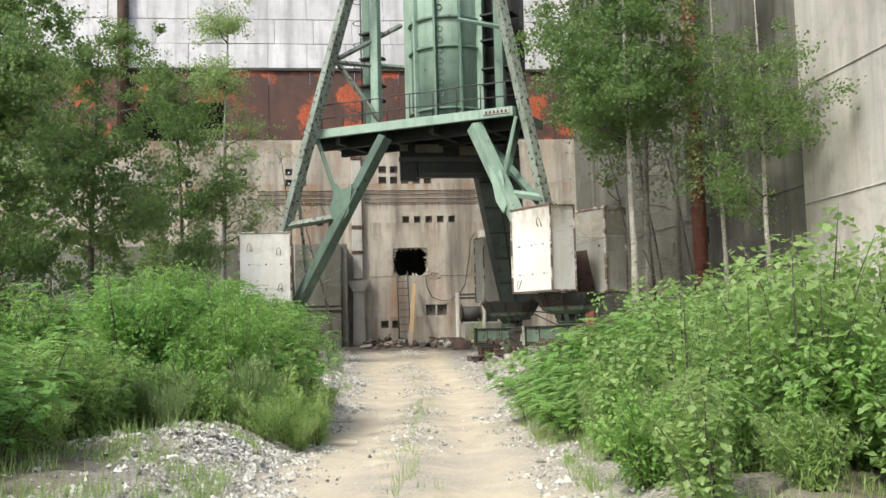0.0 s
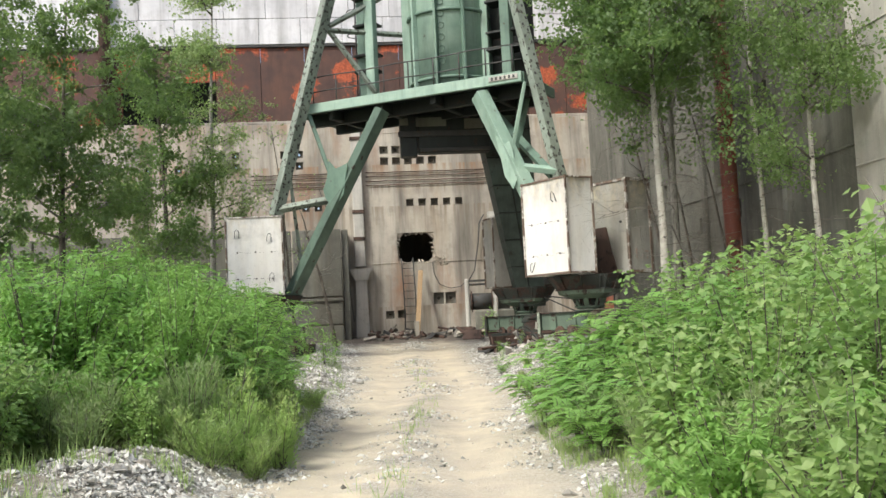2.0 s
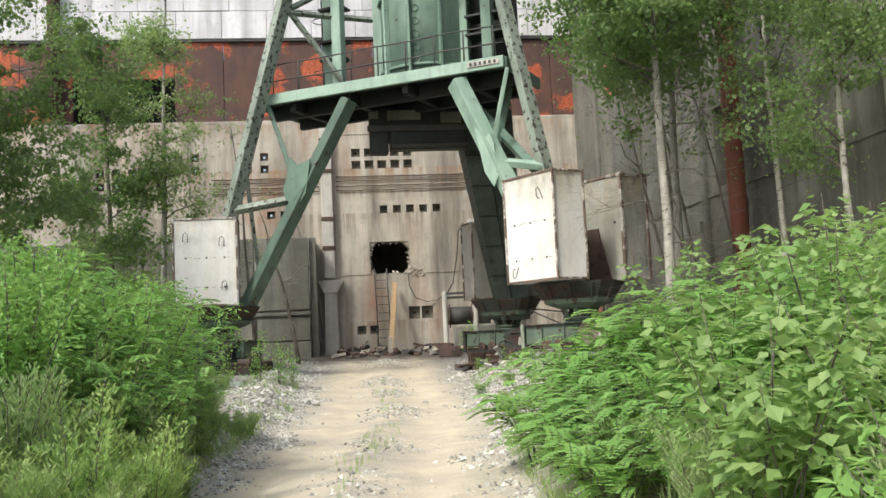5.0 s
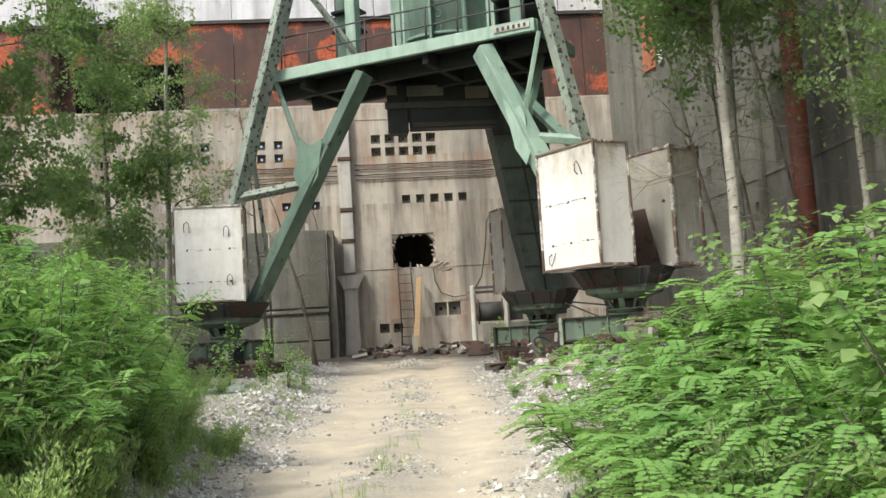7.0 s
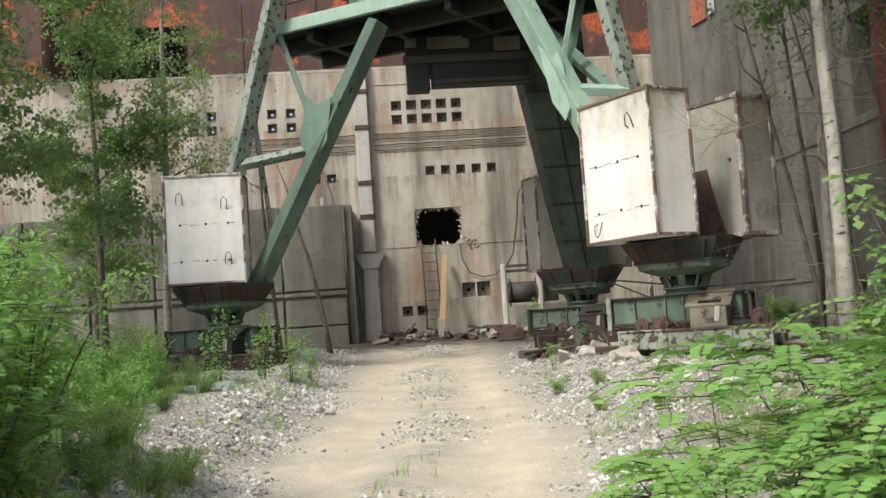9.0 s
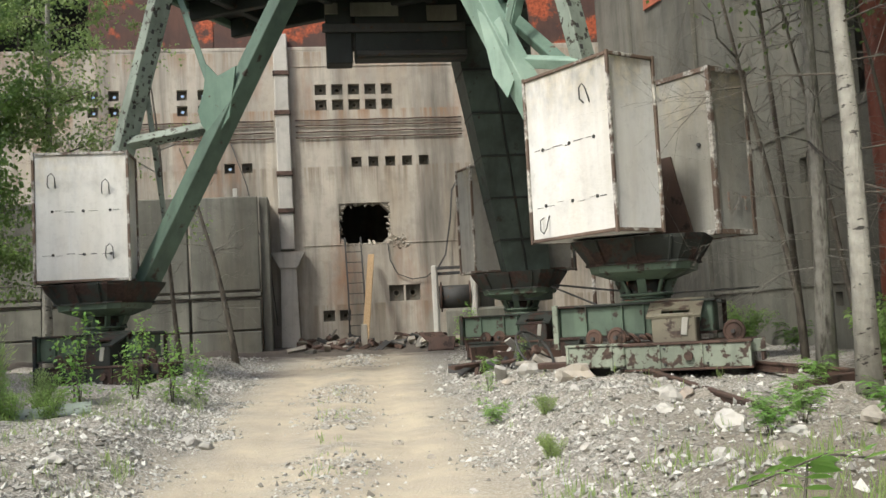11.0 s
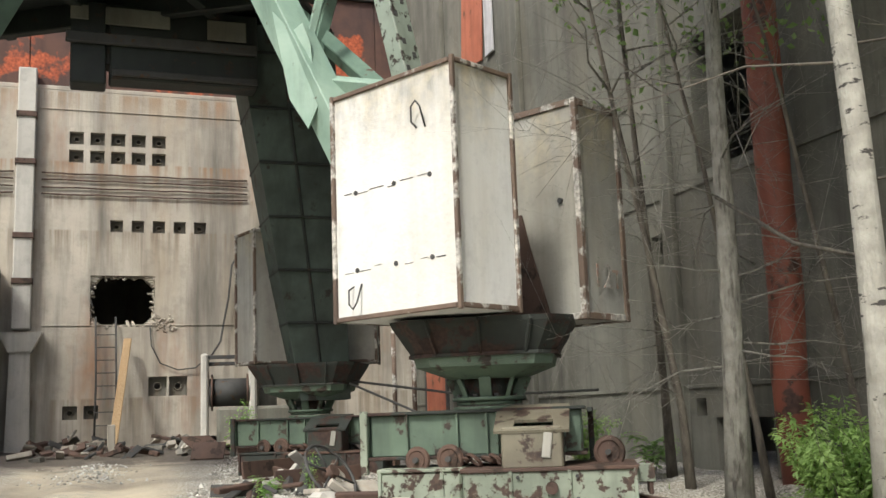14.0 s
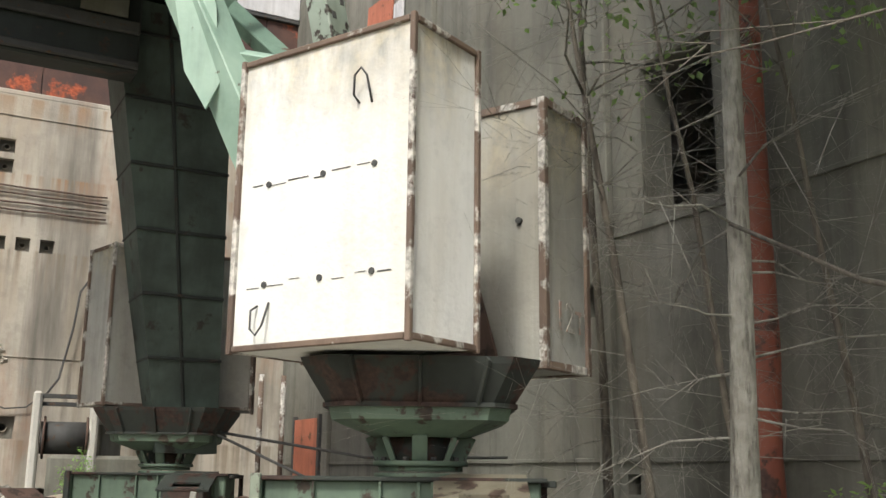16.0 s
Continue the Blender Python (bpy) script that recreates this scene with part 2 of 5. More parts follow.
def rod(points, radii, sides=8, bm=None):
    """A round tube along points."""
    bm = bm or bmesh.new()
    pts = [Vector(p) for p in points]
    if isinstance(radii, (int, float)):
        radii = [radii] * len(pts)
    rings = []
    for i, p in enumerate(pts):
        d = (pts[min(i + 1, len(pts) - 1)] - pts[max(i - 1, 0)]).normalized()
        x = d.orthogonal().normalized() if i == 0 else (x - d * x.dot(d)).normalized()
        y = d.cross(x)
        rings.append([bm.verts.new(p + (x * math.cos(k * math.tau / sides) + y * math.sin(k * math.tau / sides)) * radii[i]) for k in range(sides)])
    for r, s in zip(rings, rings[1:]):
        for k in range(sides):
            f = bm.faces.new((r[k], r[(k + 1) % sides], s[(k + 1) % sides], s[k]))
            f.smooth = True
    bm.faces.new(rings[0][::-1])
    bm.faces.new(rings[-1])
    return bm


def ring_tube(centre, axis, radius, thick, seg=20, sides=6, bm=None):
    bm = bm or bmesh.new()
    q = Vector(axis).to_track_quat("Z", "Y").to_matrix()
    rows = []
    for i in range(seg):
        a = i * math.tau / seg
        rows.append([bm.verts.new(Vector(centre) + q @ Vector(((radius + thick * math.cos(k * math.tau / sides)) * math.cos(a), (radius + thick * math.cos(k * math.tau / sides)) * math.sin(a), thick * math.sin(k * math.tau / sides)))) for k in range(sides)])
    for i in range(seg):
        r, s = rows[i], rows[(i + 1) % seg]
        for k in range(sides):
            bm.faces.new((r[k], s[k], s[(k + 1) % sides], r[(k + 1) % sides]))
    return bm


def mesh_np(name, verts, faces, material, smooth=False):
    me = bpy.data.meshes.new(name)
    verts, faces = np.asarray(verts, np.float32), np.asarray(faces, np.int32)
    n, k = faces.shape
    me.vertices.add(len(verts))
    me.vertices.foreach_set("co", verts.ravel())
    me.loops.add(n * k)
    me.loops.foreach_set("vertex_index", faces.ravel())
    me.polygons.add(n)
    me.polygons.foreach_set("loop_start", np.arange(n, dtype=np.int32) * k)
    me.polygons.foreach_set("use_smooth", np.full(n, smooth))
    me.update(calc_edges=True)
    me.materials.append(material)
    return me


# ---- ground ----
def road_x(y):
    return np.interp(y, (-20, 7, 16, 24, 33, 49), (-3.2, -0.62, 0.33, 1.3, 1.6, 2.9))


def road_half(y):
    return np.interp(y, (-20, 7, 16, 24, 33, 42, 49), (1.45, 1.45, 1.5, 1.65, 2.05, 2.6, 3.5))


def wobble(x, y, s, seed=0.0):
    return np.sin(x * s + 1.7 * np.sin(y * s * 0.7 + seed) + seed) * np.cos(y * s * 1.1 + 1.3 * np.sin(x * s * 0.6 - seed))


def ground_z(x, y):
    x, y = np.asarray(x, float), np.asarray(y, float)
    z = np.interp(y, (-20, 8, 18, 23, 28, 35, 42, 49), (0.14, 0.12, 0.06, 0.18, 0.28, 0.55, 0.92, 1.25))
    off = x - road_x(y)
    half = road_half(y)
    left = np.clip((-off - half) / 1.1, 0, 1)
    right = np.clip((off - half) / 1.6, 0, 1)
    sm = lambda a: a * a * (3 - 2 * a)
    z = z + sm(left) * np.interp(y, (0, 6, 14, 24, 30, 38, 44), (0.3, 0.34, 0.42, 0.42, 0.36, 0.3, 0.05))
    z = z + sm(right) * np.interp(y, (0, 10, 18, 22, 30, 36, 44), (0.2, 0.25, 0.42, 0.48, 0.38, 0.2, 0.0))
    inside = 1 - np.clip(np.abs(off) / half, 0, 1)
    rut = np.exp(-((np.abs(off) - 0.78) / 0.28) ** 2)
    z = z - 0.05 * rut * np.clip((44 - y) / 6, 0, 1) + 0.03 * np.exp(-(off / 0.3) ** 2)
    rough = 0.022 + 0.06 * np.maximum(sm(left), sm(right))
    z = z + rough * (wobble(x, y, 2.1) + 0.6 * wobble(x, y, 5.3, 2.0) + 0.4 * wobble(x, y, 11.0, 4.0)) * np.clip(1.2 - inside * 0.7, 0.3, 1)
    z = z + 0.22 * np.exp(-((x + 2.95) / 0.7) ** 2 - ((y - 9.3) / 1.0) ** 2)
    far = np.clip((np.hypot(x, y - 20) - 45) / 40, 0, 1)
    return z * (1 - far) + 0.3 * far


def gz(x, y):
    return float(ground_z(x, y))


def ground_material():
    n = Nodes("track_ground", 0.95)
    x, y = n.axis(0), n.axis(1)
    curve = n.t.nodes.new("ShaderNodeFloatCurve")
    # the middle of the track, as x over y from -20 to 60
    line = n.t.nodes.new("ShaderNodeMapRange")
    line.inputs["From Min"].default_value, line.inputs["From Max"].default_value = -20, 60
    n.t.links.new(y, line.inputs["Value"])
    n.t.links.new(line.outputs[0], curve.inputs["Value"])
    c = curve.mapping.curves[0]
    keys = [(yy, float(road_x(yy))) for yy in (-20, 7, 16, 24, 33, 49, 60)]
    c.points[0].location = (0, (keys[0][1] + 4) / 8)
    c.points[1].location = (1, (keys[-1][1] + 4) / 8)
    for yy, xx in keys[1:-1]:
        c.points.new((yy + 20) / 80, (xx + 4) / 8)
    for p in c.points:
        p.handle_type = "VECTOR"
    curve.mapping.update()
    mid = n.t.nodes.new("ShaderNodeMath")
    mid.operation = "MULTIPLY_ADD"
    mid.inputs[1].default_value, mid.inputs[2].default_value = 8, -4
    n.t.links.new(curve.outputs[0], mid.inputs[0])
    off = n.t.nodes.new("ShaderNodeMath")
    off.operation = "SUBTRACT"
    n.t.links.new(x, off.inputs[0])
    n.t.links.new(mid.outputs[0], off.inputs[1])
    dist = n.t.nodes.new("ShaderNodeMath")
    dist.operation = "ABSOLUTE"
    n.t.links.new(off.outputs[0], dist.inputs[0])
    wide = n.t.nodes.new("ShaderNodeMath")
    wide.operation = "ADD"
    n.t.links.new(dist.outputs[0], wide.inputs[0])
    n.t.links.new(n.ramp(n.noise(0.9, 7, lo=0.25, hi=0.75), 0.75, -0.75), wide.inputs[1])
    gravel = n.mix(n.noise(26, 4, lo=0.42, hi=0.58), (0.125, 0.117, 0.1), (0.48, 0.465, 0.415))
    gravel = n.mix(n.maths("MULTIPLY", n.noise(1.7, 6), 0.55), gravel, (0.3, 0.265, 0.21))
    gravel = n.mix(n.noise(48, 2, lo=0.6, hi=0.66), gravel, (0.66, 0.64, 0.6))
    soil = n.mix(n.noise(3, 6), (0.12, 0.105, 0.075), (0.2, 0.17, 0.12))
    sand = n.mix(n.noise(0.8, 7), (0.6, 0.53, 0.39), (0.43, 0.38, 0.3))
    sand = n.mix(n.maths("MULTIPLY", n.noise(2.8, 7, (1, 0.35, 1), 0.5, 0.7), 0.5), sand, (0.36, 0.31, 0.23))
    sand = n.mix(n.maths("MULTIPLY", n.noise(34, 3, lo=0.56, hi=0.66), 0.55), sand, (0.62, 0.58, 0.52))
    strip = n.maths("MULTIPLY", n.ramp(dist.outputs[0], 0.8, 0.2), n.noise(1.3, 6, lo=0.42, hi=0.6))
    sand = n.mix(n.maths("MULTIPLY", strip, 0.8), sand, gravel)
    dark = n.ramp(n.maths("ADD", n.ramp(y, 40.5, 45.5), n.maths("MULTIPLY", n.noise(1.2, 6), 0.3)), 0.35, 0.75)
    col = n.mix(n.ramp(wide.outputs[0], 1.35, 2.3), sand, gravel)
    col = n.mix(n.maths("MULTIPLY", n.ramp(wide.outputs[0], 2.2, 3.6), n.ramp(y, 26, 18)), col, soil)
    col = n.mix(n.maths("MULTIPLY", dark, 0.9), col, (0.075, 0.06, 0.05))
    h = n.maths("ADD", n.maths("MULTIPLY", n.noise(30, 4), 0.5), n.maths("MULTIPLY", n.noise(5, 6), 0.5))
    return n.done(col, h, 0.5, 0.03)


xs = np.concatenate(([-3000, -600, -150, -70, -45], np.arange(-28, 16.01, 0.25), [22, 45, 70, 150, 600, 3000]))
ys = np.concatenate(([-3000, -600, -150, -60, -30], np.arange(-12, 50.01, 0.25), [58, 75, 150, 600, 3000]))
gx, gy = np.meshgrid(xs, ys)
gv = np.stack([gx, gy, ground_z(gx, gy)], -1).reshape(-1, 3)
ii = (np.arange(len(ys) - 1)[:, None] * len(xs) + np.arange(len(xs) - 1)[None]).ravel()
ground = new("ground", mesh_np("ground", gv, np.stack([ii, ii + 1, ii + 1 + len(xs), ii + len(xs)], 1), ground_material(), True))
tagged(ground, "sandy dirt track with gravel banks and bare soil", "ground", kind="structure")

# ---- front wall ----
WY = 48.88
HOLES = [(2.24, 4.04, 4.68, 6.17)]
for r in range(2):
    for c in range(5):
        HOLES.append((1.58 + c * 0.585, 1.98 + c * 0.585, 10.06 - r * 0.55, 10.44 - r * 0.55))
for c in range(5):
    HOLES.append((2.76 + c * 0.6, 3.12 + c * 0.6, 7.46, 7.82))
SMALL = HOLES[1:]
SMALL += [(-3.2 + c * 0.72, -2.84 + c * 0.72, 9.98 - r * 0.56, 10.34 - r * 0.56) for r in range(2) for c in range(2)]
SMALL += [(-2.25 + c * 0.6, -1.89 + c * 0.6, 7.36, 7.7) for c in range(3)]
SMALL += [(1.55, 1.95, 2.06, 2.44), (2.12, 2.52, 2.06, 2.44), (3.88, 4.4, 2.66, 3.22), (4.46, 4.98, 2.66, 3.22)]
SMALL += [(-6.2 + c * 0.7, -5.84 + c * 0.7, 10.0 - r * 0.56, 10.36 - r * 0.56) for r in range(2) for c in range(2)]
SMALL += [(-9.6 + c * 0.7, -9.24 + c * 0.7, 9.4 - r * 0.6, 9.76 - r * 0.6) for r in range(2) for c in range(3)]
HOLES = HOLES[:1] + SMALL


def holed_wall(x0, x1, z0, z1, y, thick, holes):
    """A wall facing -y with rectangular openings that go through it."""
    bm = bmesh.new()
    cx = sorted({x0, x1, *[h[0] for h in holes], *[h[1] for h in holes]})
    cz = sorted({z0, z1, *[h[2] for h in holes], *[h[3] for h in holes]})
    cell = {}
    for i in range(len(cx) - 1):
        for k in range(len(cz) - 1):
            mx, mz = (cx[i] + cx[i + 1]) / 2, (cz[k] + cz[k + 1]) / 2
            cell[i, k] = not any(h[0] < mx < h[1] and h[2] < mz < h[3] for h in holes)
    vert = {}

    def v(i, j, k):
        if (i, j, k) not in vert:
            vert[i, j, k] = bm.verts.new((cx[i], y + j * thick, cz[k]))
        return vert[i, j, k]

    for (i, k), solid in cell.items():
        if not solid:
            continue
        bm.faces.new((v(i, 0, k), v(i + 1, 0, k), v(i + 1, 0, k + 1), v(i, 0, k + 1)))
        bm.faces.new((v(i, 1, k), v(i, 1, k + 1), v(i + 1, 1, k + 1), v(i + 1, 1, k)))
        if not cell.get((i - 1, k)):
            bm.faces.new((v(i, 0, k), v(i, 0, k + 1), v(i, 1, k + 1), v(i, 1, k)))
        if not cell.get((i + 1, k)):
            bm.faces.new((v(i + 1, 0, k), v(i + 1, 1, k), v(i + 1, 1, k + 1), v(i + 1, 0, k + 1)))
        if not cell.get((i, k - 1)):
            bm.faces.new((v(i, 0, k), v(i, 1, k), v(i + 1, 1, k), v(i + 1, 0, k)))
        if not cell.get((i, k + 1)):
            bm.faces.new((v(i, 0, k + 1), v(i + 1, 0, k + 1), v(i + 1, 1, k + 1), v(i, 1, k + 1)))
    return bm


wall_front = part("wall_front", holed_wall(-30, 12.6, 0.0, 11.7, WY, 0.6, HOLES), CONC)
tagged(wall_front, "stained concrete wall with rows of small vent openings", "wall", kind="structure")
# the ragged rim of the broken opening
rim = bmesh.new()
for i in range(46):
    a = i / 46 * 4
    s, f = int(a), a - int(a)
    px = (2.24 + 1.8 * f, 4.04, 4.04 - 1.8 * f, 2.24)[s]
    pz = (4.68, 4.68 + 1.49 * f, 6.17, 6.17 - 1.49 * f)[s]
    k = 0.025 + 0.05 * rng.random() ** 2
    near = min(abs(f), abs(1 - f))
    k += 0.10 * max(0, 0.12 - near) / 0.12
    box((k * 2, 0.3 + 0.2 * rng.random(), k * 2), (px, WY + 0.2 + 0.06 * rng.random(), pz), k * 0.3, pose(0, 0, 0, *(rng.random(3) * 80)), rim)
for cx, cz, sx, sz in ((2.24, 6.17, 1, -1), (4.04, 6.17, -1, -1), (4.04, 4.68, -1, 1), (2.24, 4.68, 1, 1)):
    for i in range(5):
        a = 0.34 * (1 - i / 5)
        box((a, 0.42, 0.08), (cx + sx * a * 0.45, WY + 0.24 + 0.02 * i, cz + sz * (0.03 + 0.065 * i)), 0.02, pose(0, 0, 0, 0, 6 * (rng.random() - 0.5), 0), rim)
part("broken_rim", rim, CONC, wall_front)
debris = bmesh.new()
for i in range(26):
    box((0.04 + 0.1 * rng.random(), 0.05, 0.04 + 0.07 * rng.random()), (4.1 + 0.55 * rng.random() ** 1.5, WY - 0.01, 4.5 + 0.5 * rng.random()), 0.008, pose(0, 0, 0, *(rng.random(3) * 70)), debris)
part("spalled_patch", debris, CONC, wall_front)
inner = holed_wall(-1, 8, 0.5, 11, WY + 5, 0.3, [])
back_room = part("wall_back_room", inner, CONC_DARK)
tagged(back_room, "dark concrete wall inside the building", "wall", kind="structure")
for nm, sz, at in (("wall_room_side", (0.3, 4.4, 10.5), (-1.2, WY + 2.8, 5.75)), ("wall_room_side", (0.3, 4.4, 10.5), (8.2, WY + 2.8, 5.75)), ("ceiling_room", (9.8, 4.4, 0.3), (3.5, WY + 2.8, 11.15)), ("floor_room", (9.8, 4.4, 0.3), (3.5, WY + 2.8, 1.0))):
    tagged(part(nm, box(sz, at), CONC_DARK), "dark concrete inside the building", nm.split("_")[0], kind="structure")

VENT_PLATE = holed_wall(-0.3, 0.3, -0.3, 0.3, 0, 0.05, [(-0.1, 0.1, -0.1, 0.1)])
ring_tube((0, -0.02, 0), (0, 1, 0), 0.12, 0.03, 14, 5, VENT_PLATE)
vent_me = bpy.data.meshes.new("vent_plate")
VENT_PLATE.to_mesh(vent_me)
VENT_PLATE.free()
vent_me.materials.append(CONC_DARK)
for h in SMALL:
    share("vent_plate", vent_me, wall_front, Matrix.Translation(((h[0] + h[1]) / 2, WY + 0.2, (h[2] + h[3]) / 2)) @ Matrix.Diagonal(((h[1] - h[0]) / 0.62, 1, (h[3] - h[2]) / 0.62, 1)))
# joints and formwork ledges of the wall
for z, xa, xb in ((4.72, 0.95, 6.6), (11.1, 0.7, 6.9)):
    part("ledge", box((xb - xa, 0.03, 0.035), ((xa + xb) / 2, WY - 0.013, z), 0.006), CONC, wall_front)
for z in (9.15, 8.96, 8.73, 8.53):
    for xa, xb in ((0.85, 6.75), (-4.6, 0.1)):
        pts = [(xa + (xb - xa) * i / 12, WY - 0.06, z + 0.012 * math.sin(i * 2.1 + z * 9)) for i in range(13)]
        part("conduit", rod(pts, 0.024, 6), RUST, wall_front, "thin rusty conduit along the wall")

pil = group_of("pilaster", (0.42, WY, 1.2))
tagged(pil, "pale precast concrete column with a bracket", "column", kind="structure")
part("shaft_upper", box((0.5, 0.34, 7.6), (0, -0.18, 7.2), 0.03), CONC_PALE, pil)
part("shaft_lower", taper((0, -0.24, -0.3), (0, -0.24, 3.2), 0.66, 0.4, 0.5, 0.36), CONC_PALE, pil)
part("bracket", taper((0, -0.26, 2.75), (0, -0.26, 3.3), 0.6, 0.5, 1.16, 0.5), CONC_PALE, pil)
for z in (4.75, 6.05, 9.6, 8.2):
    part("band", box((0.56, 0.4, 0.16), (0, -0.2, z), 0.01), RUST, pil, "rusty steel band")

# lean-to panels at the foot of the front wall
side_panel = group_of("wall_annex", (0, 0, 0))
tagged(side_panel, "dark grey precast panels along the wall foot", "wall", kind="structure")
for i in range(7):
    xa = -0.45 - 2.3 * (i + 1)
    part("panel", box((2.22, 0.3, 3.1), (xa + 1.15, WY - 1.6, 4.75), 0.03), CONC_GREY, side_panel)
    part("panel", box((2.22, 0.3, 1.0), (xa + 1.15, WY - 1.65, 2.4), 0.03), CONC_GREY, side_panel)
    part("panel", box((2.22, 0.3, 1.2), (xa + 1.15, WY - 1.7, 1.25), 0.03), CONC_GREY, side_panel)
    part("ledge", box((2.28, 0.42, 0.14), (xa + 1.15, WY - 1.68, 3.05), 0.02), CONC_GREY, side_panel)
part("cheek", box((0.3, 1.5, 5.6), (-0.3, WY - 0.78, 3.5), 0.03), CONC_GREY, side_panel)
part("lifting_block", box((0.16, 0.2, 0.34), (-1.2, WY - 1.6, 6.42), 0.02), CONC_PALE, side_panel)

# rusty band and pale cladding above
band = group_of("wall_oxide_band")
tagged(band, "dark rusty sheet band with peeling orange paint", "wall", kind="structure")
xb = -30.0
while xb < 12.4:
    w = 1.9 + 0.5 * rng.random()
    if -10.4 < xb + w / 2 < -7.0:
        part("sheet", box((w - 0.02, 0.12, 1.6), (xb + w / 2, WY + 0.12, 14.6), 0.01), OXIDE, band)
    else:
        part("sheet", box((w - 0.02, 0.12, 3.75), (xb + w / 2, WY + 0.12 + 0.04 * rng.random(), 13.6), 0.01), OXIDE, band)
    xb += w
part("cornice", box((42.6, 0.3, 0.12), (-8.7, WY + 0.1, 15.5), 0.02), STEEL, band)
part("sill", box((42.6, 0.42, 0.14), (-8.7, WY + 0.2, 11.74), 0.02), CONC, band)
part("back_sheet", box((42.6, 0.1, 3.7), (-8.7, WY + 3.0, 13.6)), STEEL, band)
clad = group_of("wall_cladding")
tagged(clad, "pale stained cladding panels in long rows", "wall", kind="structure")
clad_me = bpy.data.meshes.new("cladding_panel")
tmp = box((1.985, 0.1, 1.255), (0, 0, 0), 0.02)
tmp.to_mesh(clad_me)
tmp.free()
clad_me.materials.append(PANEL)
for r in range(8):
    for c in range(22):
        share("cladding_panel", clad_me, clad, pose(-30 + 1 + c * 2.0 + (0.35 if r % 2 else 0), WY - 0.05 + 0.03 * rng.random(), 16.2 + r * 1.28, 0.5 * rng.random()))
part("backing", box((44, 0.1, 10.6), (-8, WY + 0.15, 20.8)), STEEL, clad)
drain = tagged(part("drain_pipe", rod([(-11.2, WY - 0.35, 12.0), (-11.2, WY - 0.35, 26)], 0.28, 12), RUST), "thick rusty vertical duct on the cladding", "pipe")

# ---- right wall ----
RX = 12.0
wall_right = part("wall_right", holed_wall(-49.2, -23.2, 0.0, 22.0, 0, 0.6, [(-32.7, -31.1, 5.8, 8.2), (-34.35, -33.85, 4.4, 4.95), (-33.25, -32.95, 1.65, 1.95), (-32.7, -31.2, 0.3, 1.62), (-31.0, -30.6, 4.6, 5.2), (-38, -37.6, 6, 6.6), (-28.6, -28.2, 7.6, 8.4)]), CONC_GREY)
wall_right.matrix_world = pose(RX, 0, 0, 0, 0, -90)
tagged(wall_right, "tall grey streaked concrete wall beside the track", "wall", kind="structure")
for z in (2.15, 5.6):
    part("ledge", box((26, 0.05, 0.07), (-36.2, -0.02, z), 0.01), CONC_GREY, wall_right)
for yy in (27.2, 33.6, 39.8, 45.2):
    part("rib", box((0.34, 0.14, 22), (-yy, -0.065, 11), 0.02), CONC_GREY, wall_right)
# Near stretch added as its own section; sunlight is painted by paler concrete.
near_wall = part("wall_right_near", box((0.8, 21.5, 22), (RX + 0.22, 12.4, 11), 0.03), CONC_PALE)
tagged(near_wall, "concrete wall section coloured pale as if sunlit", "wall", kind="structure")
for z in (5.0, 8.2, 11.4, 14.6):
    part("ledge", box((0.05, 21.4, 0.05), (RX - 0.19, 12.4, z), 0.01), CONC_PALE, near_wall)
for yy in (8, 13, 18):
    part("rib", box((0.05, 0.06, 22), (RX - 0.19, yy, 11), 0.01), CONC_PALE, near_wall)
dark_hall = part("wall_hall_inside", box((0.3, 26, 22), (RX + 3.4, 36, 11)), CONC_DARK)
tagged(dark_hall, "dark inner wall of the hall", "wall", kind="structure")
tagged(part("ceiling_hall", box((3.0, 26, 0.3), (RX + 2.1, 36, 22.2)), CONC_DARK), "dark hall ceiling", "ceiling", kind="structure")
pipe = group_of("red_pipe", (11.3, 29.9, 0))
tagged(pipe, "tall red-oxide painted steel pipe by the wall", "pipe")
part("tube", rod([(0.0, -0.1, 0.6), (0.03, 0, 2.2), (0.1, 0, 3.4), (0.07, 0, 5), (0.07, 0, 9), (0.0, 0, 22)], 0.25, 16), PIPE, pipe)
for z in (10.2,):
    part("clamp", rod([(0.05, 0, z), (0.05, 0, z + 0.12)], 0.29, 16), RUST, pipe)
    part("bracket", box((0.7, 0.1, 0.1), (0.4, 0, z + 0.06), 0.01), RUST, pipe)
door_1 = group_of("door_1", (RX - 0.06, 46.6, 1.2), 0)
tagged(door_1, "rusty faded red steel door", "door", kind="structure")
part("leaf", box((0.08, 1.7, 2.1), (0, 0, 1.05), 0.01), RED, door_1)
part("frame", box((0.12, 0.12, 2.2), (0, -0.92, 1.1), 0.01), STEEL, door_1)
part("frame", box((0.12, 0.12, 2.2), (0, 0.92, 1.1), 0.01), STEEL, door_1)

# ---- portal crane ----
E2, N2 = Vector((0.8542, -0.52, 0)), Vector((0.52, 0.8542, 0))
PL = Vector((-1.934, 36.124, 0))
crane = group_of("portal_crane")
tagged(crane, "derelict green portal crane with riveted legs and round tower", "crane")


def cp(e, n, z):
    return PL + E2 * e + N2 * n + Vector((0, 0, z))


